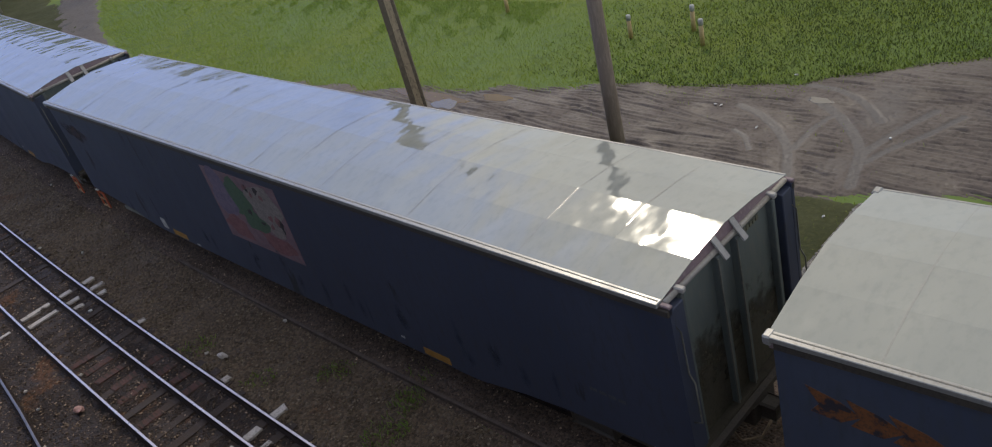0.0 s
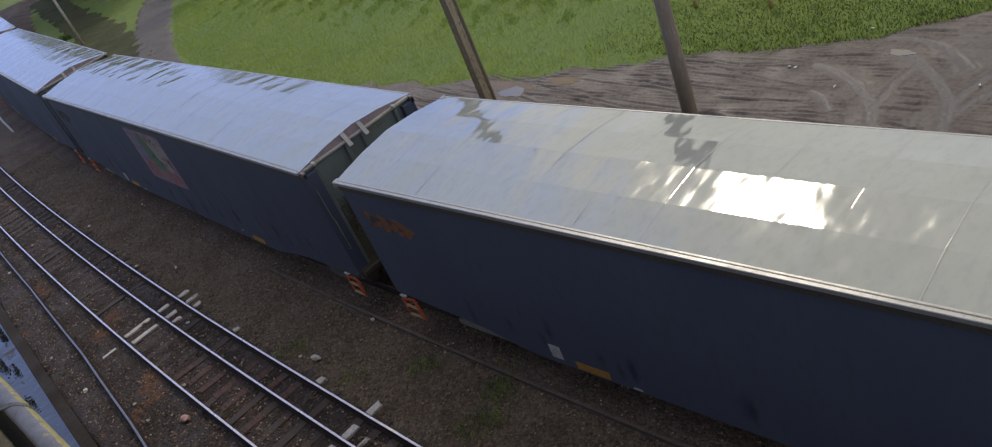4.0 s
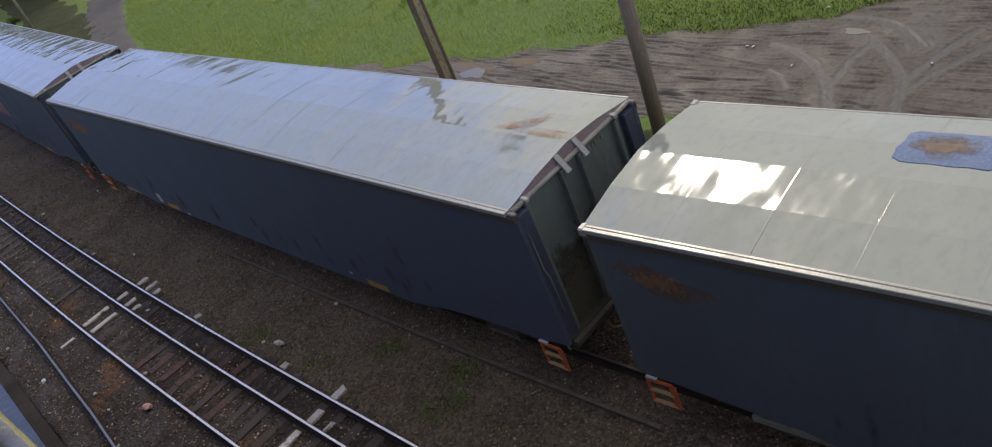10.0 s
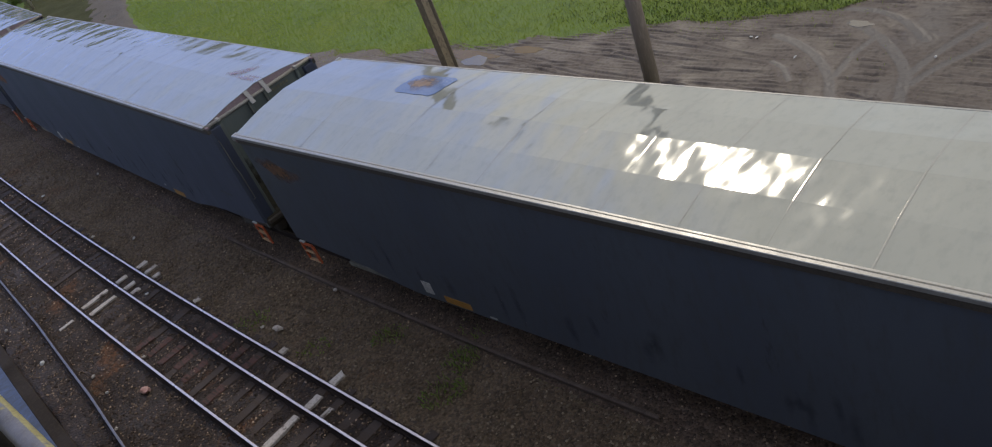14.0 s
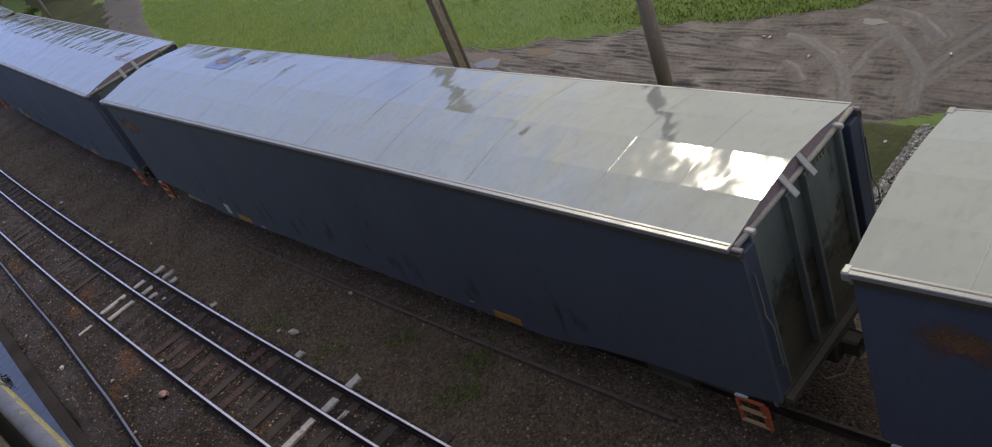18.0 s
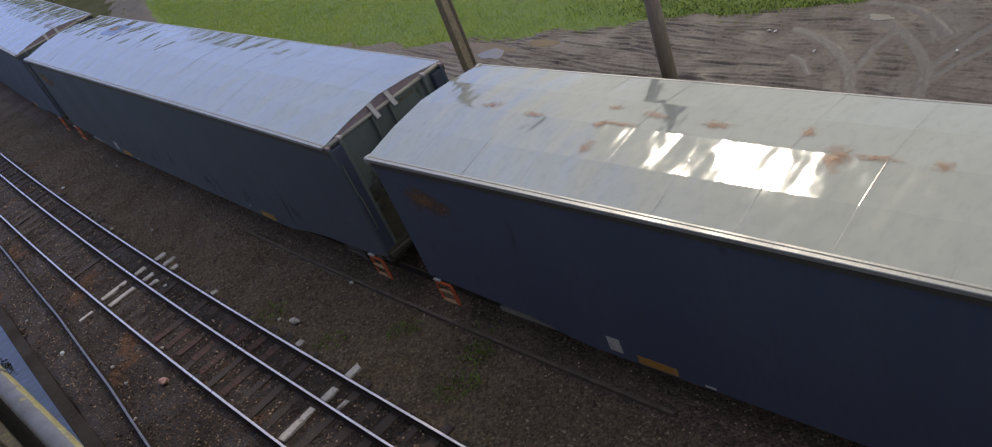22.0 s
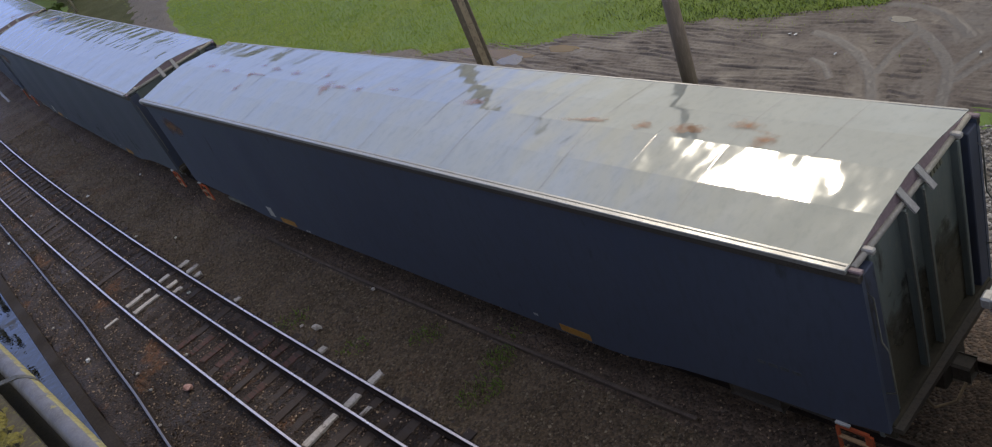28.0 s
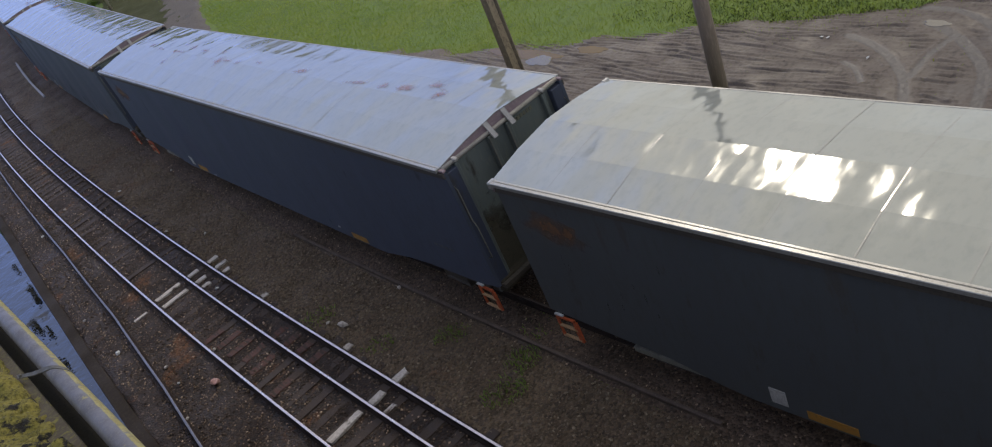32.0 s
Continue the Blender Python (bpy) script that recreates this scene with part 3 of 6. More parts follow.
def tube(bm, points, radius, sides=8):
    """A round bar along points."""
    pts = [Vector(p) for p in points]
    rings = []
    for i, p in enumerate(pts):
        d = (pts[min(i + 1, len(pts) - 1)] - pts[max(i - 1, 0)]).normalized()
        a = d.orthogonal().normalized() if abs(d.z) > 0.9 else d.cross(Vector((0, 0, 1))).normalized()
        b = d.cross(a)
        rad = radius[i] if isinstance(radius, (list, tuple)) else radius
        rings.append([bm.verts.new(p + (a * math.cos(q) + b * math.sin(q)) * rad) for q in (2 * math.pi * k / sides for k in range(sides))])
    for r0, r1 in zip(rings, rings[1:]):
        for k in range(sides):
            bm.faces.new((r0[k], r0[(k + 1) % sides], r1[(k + 1) % sides], r1[k]))
    bm.faces.new(rings[0][::-1])
    bm.faces.new(rings[-1])
    for f in bm.faces:
        f.smooth = True
    return bm


def blob_patch(rng, rx, ry, n=18, uneven=0.35):
    """Outline of a ragged flat patch."""
    ph = [rng.uniform(0, 6.28) for _ in range(4)]
    out = []
    for k in range(n):
        q = 2 * math.pi * k / n
        r = 1 + uneven * (0.5 * math.sin(2 * q + ph[0]) + 0.4 * math.sin(3 * q + ph[1]) + 0.35 * math.sin(5 * q + ph[2]) + 0.25 * rng.uniform(-1, 1))
        out.append((rx * r * math.cos(q), ry * r * math.sin(q)))
    return out


def slab_patch(name, outline, height, mat):
    n = len(outline)
    verts = [(x, y, 0) for x, y in outline] + [(x * 0.97, y * 0.97, height) for x, y in outline]
    faces = [tuple(range(n, 2 * n))] + [(k, (k + 1) % n, n + (k + 1) % n, n + k) for k in range(n)]
    return mesh_of(name, verts, faces, mat)


# ---------------------------------------------------------------- ground
def smoothstep(a, b, v):
    q = np.clip((v - a) / (b - a), 0, 1)
    return q * q * (3 - 2 * q)


def waves(x, y, seed, size, n=7):
    r = np.random.RandomState(seed)
    z = 0
    for k in range(n):
        a, f, p = r.uniform(0, 6.28), (0.6 + 1.6 * r.rand()) / size, r.uniform(0, 6.28)
        z = z + np.sin((x * np.cos(a) + y * np.sin(a)) * f * 6.28 / 2 + p)
    return z / n


def grid_faces(nu, nv):
    i = np.arange((nu - 1) * (nv - 1))
    a = (i // (nv - 1)) * nv + i % (nv - 1)
    return np.stack([a, a + nv, a + nv + 1, a + 1], 1)


def mud_far(q):
    return np.interp(q, (-22, -3, -1.4, 0.5, 2, 5.2, 8, 11.2, 15.5, 22, 26, 40), (20, 18.3, 17.6, 16.4, 15.8, 15.1, 14.1, 13.1, 12.4, 11.2, 10.4, 8))


def build_ground():
    g = np.concatenate([-np.geomspace(3000, 45, 14), np.arange(-44, 44, 0.8), np.geomspace(45, 3000, 14)])
    gy = np.concatenate([-np.geomspace(3000, 25, 12), np.arange(-24, 90, 0.8), np.geomspace(92, 3000, 14)])
    X, Y = np.meshgrid(g, gy, indexing="ij")
    x, y = X.ravel(), Y.ravel()
    s, o = stations_of(RAIL_LINE, x, y)
    z = -0.30 + 0.05 * waves(x, y, 3, 6.0) + 0.02 * waves(x, y, 4, 2.0)
    z = z + 0.5 * smoothstep(22, 60, o)
    far = mud_far(s)
    near = np.interp(s, (-22, -5, -3, -1.5, 0.5, 1.5, 4.4, 5.6, 26), (12.7, 12.5, 12.3, 11.5, 11.1, 11.6, 11.3, 8.6, 8.0))
    z = z - 0.16 * smoothstep(0.3, 1.3, np.minimum(far - o, o - near)) * smoothstep(23, 19, s)
    inner = (o > -3.0) & (o < 8.0)
    z = np.where(inner, -0.42, z)
    ditch = (o < -2.4) & (o > -9.0)
    z = np.where(ditch, -1.3, z)
    z = np.where(np.hypot(x, y) > 900, -0.3, z)
    me = mesh_of("ground", np.stack([x, y, z], 1), grid_faces(len(g), len(gy)), M["turf"], True)
    thing("ground", me, None, "green grassy soil reaching far behind the tracks", "ground", kind="structure")


def strip(name, line, s0, s1, ds, offs, height, mat, jitter=0.0, seed=1, line_off=0.0):
    """A sheet along a line: offs across it, height(s, o) gives z."""
    ss = np.arange(s0, s1 + ds / 2, ds)
    lx, ly, lt = (np.interp(ss, STATIONS, c) for c in line)
    S, O = np.meshgrid(ss, np.asarray(offs), indexing="ij")
    x = lx[:, None] + O * np.sin(lt)[:, None]
    y = ly[:, None] - O * np.cos(lt)[:, None]
    z = height(S, O, x, y)
    r = np.random.RandomState(seed)
    if jitter:
        z = z + r.uniform(-jitter, jitter, z.shape)
    return mesh_of(name, np.stack([x.ravel(), y.ravel(), z.ravel()], 1), grid_faces(len(ss), len(offs)), mat, True)


def kerb_line(q):
    return np.interp(q, (0, 7.3, 15, 24.5, 60), (-2.25, -2.12, -1.82, -1.56, -1.5))


def bed_height(S, O, x, y):
    top = -0.02 + 0.02 * waves(x, y, 11, 1.3) + 0.012 * waves(x, y, 12, 0.4)
    # a shallow hollow between the two tracks, the shoulder behind the train
    top = top - 0.06 * np.exp(-((O - 2.9) / 0.9) ** 2)
    top = top - 0.012 * smoothstep(-0.1, 0.15, O) * smoothstep(1.75, 1.5, O)
    return np.where(O < kerb_line(S), -1.1, top - 0.32 * smoothstep(7.0, 8.6, O))


def build_bed():
    me = strip("soil_bed", RAIL_LINE, -40, 100, 0.25, np.linspace(-2.97, 1.71, 27), bed_height, M["soil"], 0.012)
    thing("soil_bed", me, None, "dark brown wet soil and pebbles under the three-rail track", "track bed", kind="structure")
    me = strip("ballast_bed", RAIL_LINE, -40, 100, 0.25, np.linspace(1.71, 3.51, 11), bed_height, M["ballast"], 0.012)
    thing("ballast_bed", me, None, "dusty grey-brown ballast beside the train", "track bed", kind="structure")
    # the strip under the train has a slightly darker brown than the ballast
    me = strip("oily_bed", RAIL_LINE, -40, 100, 0.25, np.linspace(3.51, 8.91, 31), bed_height, M["dark_ballast"], 0.012)
    thing("oily_bed", me, None, "slightly darker brown soil under the passing train", "track bed", kind="structure")


# puddles: station, offset, half length, half width
PUDDLES = ((10.4, 12.5, 0.5, 0.36, "puddle", "shallow puddle mirroring the pale sky"), (-0.15, 15.36, 0.36, 0.15, "puddle", "shallow puddle mirroring the pale sky"), (33.5, 10.4, 1.1, 0.4, "puddle", "shallow muddy puddle on the road"), (35.5, 10.9, 0.7, 0.25, "puddle", "shallow muddy puddle on the road"), (11.4, 12.75, 1.7, 0.32, "ochre", "ochre-brown puddle at the grass edge"), (8.9, 13.3, 0.7, 0.2, "ochre", "ochre-brown puddle at the grass edge"))
RUT_RNG = random.Random(5)


def rut_field(s, o):
    """Depth of tyre ruts and churned mud at places given in track measure."""
    z = np.zeros_like(s)
    for k in range(1000):
        o0, a, b, w = RUT_RNG.uniform(8.2, 17.2), RUT_RNG.gauss(0.03, 0.10), RUT_RNG.gauss(0, 0.02), RUT_RNG.uniform(0.02, 0.042)
        c, half, deep = RUT_RNG.uniform(-7, 14), RUT_RNG.uniform(0.5, 2.2), RUT_RNG.uniform(0.5, 1.3)
        near = (abs(s[:, 0] - c) < half)
        d = o[near] - (o0 + a * (s[near] - c) + b * (s[near] - c) ** 2)
        m = deep * smoothstep(half, half * 0.4, abs(s[near] - c))
        z[near] += m * (-0.024 * np.exp(-(d / w) ** 2) + 0.012 * np.exp(-((abs(d) - 2.0 * w) / w) ** 2))
    for k in range(7):
        cs, co, r, w = RUT_RNG.uniform(-7, 3), RUT_RNG.uniform(8, 18), RUT_RNG.uniform(1.2, 5.0), RUT_RNG.uniform(0.05, 0.09)
        q0 = RUT_RNG.uniform(-3.1, 3.1)
        for gap in (0.0, 0.2, 0.4):
            d = np.hypot(s - cs, o - co) - r - gap
            q = np.arctan2(o - co, s - cs)
            m = smoothstep(0.7, 0.4, abs((q - q0 + math.pi) % (2 * math.pi) - math.pi))
            z += m * (-0.03 * np.exp(-(d / w) ** 2) + 0.016 * np.exp(-((abs(d) - 2.0 * w) / w) ** 2))
    return z


# smooth wet tyre tracks: control points in station and offset, half width
WET_TRACKS = ((((-2.3, 12.2), (-2.06, 13.19), (-1.9, 13.6), (-1.33, 14.37), (-0.56, 15.07), (0.07, 15.41)), 0.13), (((-2.01, 13.39), (-2.19, 14.15), (-2.4, 14.77), (-2.7, 15.5)), 0.1), (((-0.95, 12.2), (-0.47, 13.19), (0.16, 13.9), (0.93, 14.45), (1.6, 14.7)), 0.115),
              (((-0.58, 13.21), (-0.56, 14.05), (-0.73, 14.8)), 0.085), (((0.33, 12.9), (0.71, 13.38), (1.1, 13.58)), 0.07), (((-1.82, 14.8), (-1.2, 15.45), (-0.6, 15.86), (-0.14, 16.01), (0.6, 16.06)), 0.1), (((-3.3, 15.4), (-2.84, 14.36), (-2.47, 13.81), (-2.2, 13.1)), 0.09))


def track_curve(pts):
    t = np.linspace(0, len(pts) - 1, 60)
    return tuple(np.convolve(np.pad(np.interp(t, range(len(pts)), [p[i] for p in pts]), 7, mode="reflect", reflect_type="odd"), np.ones(15) / 15, "valid") for i in (0, 1))


def build_mud():
    wet = []

    def height(S, O, x, y):
        wob = 0.9 * waves(x, y, 21, 3.0) + 0.5 * waves(x, y, 22, 1.0)
        far = mud_far(S)
        near = np.interp(S, (-22, -5, -3, -1.5, 0.5, 1.5, 4.4, 5.6, 26), (12.7, 12.5, 12.3, 11.5, 11.1, 11.6, 11.3, 8.6, 8.0))
        edge = np.minimum(far + 0.6 * wob - O, O - near - 0.4 * wob)
        base = -0.25 + 0.014 * waves(x, y, 23, 2.5) + 0.008 * waves(x, y, 24, 0.5)
        near_track = np.full(S.shape, 9.0)
        wide = 1 + 0.14 * waves(x, y, 26, 0.5)
        for pts, w in WET_TRACKS:
            for a, b in zip(*track_curve(pts)):
                near_track = np.minimum(near_track, np.hypot(S - a, O - b) / (w * wide))
        rough = smoothstep(0.7, 1.5, near_track)
        rim = np.exp(-((near_track - 1.5) / 0.3) ** 2)
        damp = smoothstep(0.1, 0.75, waves(x, y, 27, 1.6)) * smoothstep(0.5, -1.5, S)
        wet.append(np.clip(smoothstep(1.15, 0.7, near_track) + 0.65 * damp, 0, 1))
        for ps, po, rx, ry, m, lab in PUDDLES:
            rough = rough * smoothstep(0.9, 1.5, np.hypot((S - ps) / rx, (O - po) / ry))
        # narrower furrows beside the tracks and along them
        beside = np.zeros_like(S)
        for k, (gap, w) in enumerate(((1.75, 0.22), (2.6, 0.26), (3.5, 0.3), (4.6, 0.36))):
            beside -= 0.02 * smoothstep(-0.1, 0.5, waves(x, y, 61 + k, 0.8)) * np.exp(-((near_track - gap) / w) ** 2)
        return -0.258 + rough * (base + 0.258 + beside + rut_field(S, O) * (1 - 0.5 * damp) * smoothstep(1.0, 4.0, near_track)) + 0.006 * rim - 0.14 * smoothstep(0.5, -0.8, edge)
    me = strip("mud_yard", RAIL_LINE, -6.2, 21, 0.04, np.arange(8.4, 19.2, 0.036), height, M["mud"], 0.005)
    me.attributes.new("wet", "FLOAT", "POINT").data.foreach_set("value", wet[0].ravel().astype(np.float32))
    thing("mud_yard", me, None, "wet brown mud churned by curved tyre ruts", "mud", kind="structure")


def road_mid(q):
    return np.interp(q, (20, 34, 41, 46, 56.6, 75, 100), (10.0, 10.2, 11.2, 12.7, 15.8, 22, 31))


def verge_mid(q):
    return np.interp(q, (30, 40, 54, 64, 80, 100), (9.0, 9.9, 11.4, 11.6, 11.0, 9.0))


def build_road():
    def height(S, O, x, y):
        half = np.interp(S, (20, 34, 44, 60), (0.8, 1.0, 1.35, 1.6)) + 0.35 * waves(x, y, 31, 2.0) + 0.2 * waves(x, y, 33, 0.6)
        return -0.235 + 0.03 * waves(x, y, 32, 1.2) - 0.3 * smoothstep(half - 0.4, half + 0.6, abs(O - road_mid(S)))
    me = strip("dirt_road", RAIL_LINE, 22, 85, 0.15, np.arange(7.5, 27, 0.15), height, M["dirt"], 0.012)
    thing("dirt_road", me, None, "pale wet dirt road beside the curve", "road", kind="structure")

    def low(S, O, x, y):
        half = np.interp(S, (30, 45, 70), (1.2, 1.9, 1.6)) + 0.5 * waves(x, y, 34, 2.0) + 0.25 * waves(x, y, 35, 0.6)
        return -0.25 + 0.03 * waves(x, y, 36, 1.2) - 0.3 * smoothstep(half - 0.4, half + 0.6, abs(O - verge_mid(S)))
    me = strip("bare_verge", RAIL_LINE, 30, 95, 0.15, np.arange(6.5, 15.5, 0.15), low, M["verge"], 0.012)
    thing("bare_verge", me, None, "olive-brown bare soil between road and rails", "verge", kind="structure")


def build_puddles():
    rng = random.Random(8)
    for s, o, rx, ry, m, lab in PUDDLES:
        x, y, th = at(RAIL_LINE, s, o)
        me = slab_patch("puddle", blob_patch(rng, rx * 0.88, ry * 0.88, 36, 0.25), 0.004, M[m])
        ob = thing("puddle", me, None, lab, "puddle", "puddles in the mud")
        ob.matrix_basis = pose(x, y, -0.256 + (0.003 if m == "puddle" else 0), 0, 0, math.degrees(th))


def build_gap_ground():
    """Gravel and bare soil seen behind the train between its wagons."""
    def heap(S, O, x, y):
        edge = np.minimum(12.0 + 0.35 * waves(x, y, 51, 1.5) - 0.25 * (S + 4) - O, -2.75 + 0.3 * waves(x, y, 52, 1.0) - S)
        return -0.17 + 0.03 * waves(x, y, 53, 1.0) + 0.015 * waves(x, y, 54, 0.3) - 0.4 * smoothstep(0.25, -0.35, edge)
    me = strip("gravel_bed", RAIL_LINE, -34, -2.4, 0.15, np.arange(6.6, 14.0, 0.15), heap, M["gravelbed"], 0.02)
    thing("gravel_bed", me, None, "grey gravel spread behind the train", "gravel", kind="structure")

    def soil(S, O, x, y):
        edge = np.minimum(np.minimum(S + 4.2, 5.8 - S), np.interp(S, (-5, -1.5, 0.5, 4.4, 5.6), (12.2, 11.6, 10.9, 11.1, 8.4)) - O)
        return -0.235 + 0.02 * waves(x, y, 55, 1.0) - 0.35 * smoothstep(0.3, -0.4, edge + 0.3 * waves(x, y, 56, 1.2))
    me = strip("weedy_soil", RAIL_LINE, -4.6, 6.2, 0.12, np.arange(7.4, 12.6, 0.12), soil, M["verge"], 0.015)
    thing("weedy_soil", me, None, "brown soil with patchy grass beside the gravel", "soil", kind="structure")


build_ground()
build_gap_ground()
build_bed()
build_mud()
build_road()
build_puddles()


# ---------------------------------------------------------------- tracks
def swept(line, offs, s0, s1, profile, ds=0.5, z0=0.0):
    """Sweeps a closed profile (across, up) along a line; offs may be a number or a function of s."""
    ss = np.arange(s0, s1 + ds / 2, ds)
    verts, faces, n = [], [], len(profile)
    for s in ss:
        o = offs(s) if callable(offs) else offs
        for a, b in profile:
            x, y, _ = at(line, s, o + a)
            verts.append((x, y, z0 + b))
    for i in range(len(ss) - 1):
        for k in range(n):
            faces.append((i * n + k, i * n + (k + 1) % n, (i + 1) * n + (k + 1) % n, (i + 1) * n + k))
    faces.append(tuple(range(n - 1, -1, -1)))
    faces.append(tuple(range((len(ss) - 1) * n, len(ss) * n)))
    return verts, faces


RAIL_WEB = [(-0.06, 0.0), (0.06, 0.0), (0.06, 0.014), (0.012, 0.03), (0.012, 0.10), (0.032, 0.112), (0.032, 0.136), (0.024, 0.142), (-0.024, 0.142), (-0.032, 0.136), (-0.032, 0.112), (-0.012, 0.10), (-0.012, 0.03), (-0.06, 0.014)]
RAIL_HEAD = [(-0.024, 0.141), (0.024, 0.141), (0.022, 0.1465), (0.015, 0.149), (-0.015, 0.149), (-0.022, 0.1465)]


def rail(line, off, s0, s1, parent, z0=0.012, worn="railtop"):
    r = part("rail", mesh_of("rail", *swept(line, off, s0, s1, RAIL_WEB, 0.5, z0), M["rail"]), None, parent)
    part("railhead", mesh_of("railhead", *swept(line, off, s0, s1, RAIL_HEAD, 0.5, z0), M[worn]), None, r, "polished railhead" if worn == "railtop" else "")
    return r


def tie_mesh(name, length, mat, rng):
    bm = box_bm((-0.11, -length / 2, -0.13), (0.11, length / 2, 0.012), 0.012)
    for v in bm.verts:
        v.co += Vector((rng.uniform(-0.012, 0.012), rng.uniform(-0.03, 0.03), rng.uniform(-0.006, 0.004)))
    me = bpy.data.meshes.new(name)
    bm.to_mesh(me)
    bm.free()
    me.materials.append(mat)
    return me


def build_tracks():
    rng = random.Random(12)
    track = empty("mixed_gauge_track", "three-rail track with bright railheads on worn timber ties", "railway track", kind="structure")
    for off in (0.0, 1.0, 1.6):
        rail(RAIL_LINE, off, -14, 95, track)
    dark = [tie_mesh("tie", 1.95, M["tie"], rng) for _ in range(3)]
    s = -12.88
    while s < 75:
        kind = dark
        x, y, th = at(RAIL_LINE, s, 0.86 + rng.uniform(-0.06, 0.06))
        ob = part("tie", rng.choice(kind), None, track)
        ob.matrix_basis = pose(x, y, -0.031 + rng.uniform(-0.016, 0.008), rng.uniform(-0.6, 0.6), 0, math.degrees(th) + rng.uniform(-1.5, 1.5))
        s += 0.5625
    # bare pale pieces of concrete ties between the rails: station, from, to
    for s, o0, o1 in ((12.41, 0.12, 0.82), (12.41, 1.1, 1.38), (12.41, 1.72, 2.0), (11.87, 0.12, 0.82), (11.87, 1.1, 1.4), (11.87, 1.7, 2.05), (11.4, 1.1, 1.3), (11.4, 1.72, 1.9), (3.36, 0.1, 0.84), (3.36, 1.1, 1.42), (3.36, 1.7, 2.0), (2.85, 1.1, 1.3), (12.2, -0.6, -0.22), (9.1, 1.72, 1.9), (5.2, 1.72, 1.86)):
        x, y, th = at(RAIL_LINE, s, (o0 + o1) / 2)
        me = tie_mesh("tie_piece", o1 - o0, M["tie_pale"], rng)
        for v in me.vertices:
            v.co.x *= 0.75 if o0 > 0 and s > 3 else 0.55
        part("tie_piece", me, None, track, "pale grey bare tie").matrix_basis = pose(x, y, 0.006 + rng.uniform(-0.008, 0.006), 0, 0, math.degrees(th) + rng.uniform(-2, 2))
    for k in range(11):
        s, (o0, o1) = -12.88 + 0.5625 * (33 + k % 7), rng.choice(((0.12, 0.6), (0.3, 0.85), (0.2, 0.8), (1.1, 1.45)))
        x, y, th = at(RAIL_LINE, s, (o0 + o1) / 2)
        part("tie_piece", tie_mesh("tie_piece", o1 - o0, M["tie_red"], rng), None, track, "reddish split tie").matrix_basis = pose(x, y, -0.024 + 0.001 * k, 0, 0, math.degrees(th) + rng.uniform(-2, 2))
    siding = empty("siding_rail", "single dull rail converging with the main track", "rail", kind="structure")
    rail(RAIL_LINE, lambda q: float(np.interp(q, (-14, 2.5, 5.9, 8.4, 12.9, 19, 31.6, 60), (-1.8, -1.75, -1.44, -1.18, -0.86, -0.65, -0.47, -0.4))), -14, 60, siding, 0.0, "dullrail")
    train_track = empty("train_track", "broad-gauge track under the passing wagons", "railway track", kind="structure")
    for off in (-0.8, 0.8):
        rail(TRAIN_LINE, off, -58, 120, train_track, 0.012, "oldrail")
    s = -40.0
    while s < 60:
        x, y, th = at(TRAIN_LINE, s)
        ob = part("tie", rng.choice(dark), None, train_track)
        ob.matrix_basis = pose(x, y, -0.07, 0, 0, math.degrees(th) + rng.uniform(-1, 1))
        s += 0.6
    old = empty("half_buried_rail", "rusty half-buried rail beside the train track", "rail")
    part("rail", mesh_of("rail", *swept(TRAIN_LINE, -1.55, -15.6, -2.6, RAIL_WEB + [], 0.5, -0.085), M["oldrail"]), None, old)
    loose = empty("loose_rail", "pale discarded rail lying between the tracks", "rail")
    part("rail", mesh_of("rail", *swept(RAIL_LINE, 3.27, 41, 54, RAIL_WEB, 0.5, -0.05), M["bracket"]), None, loose)


build_tracks()


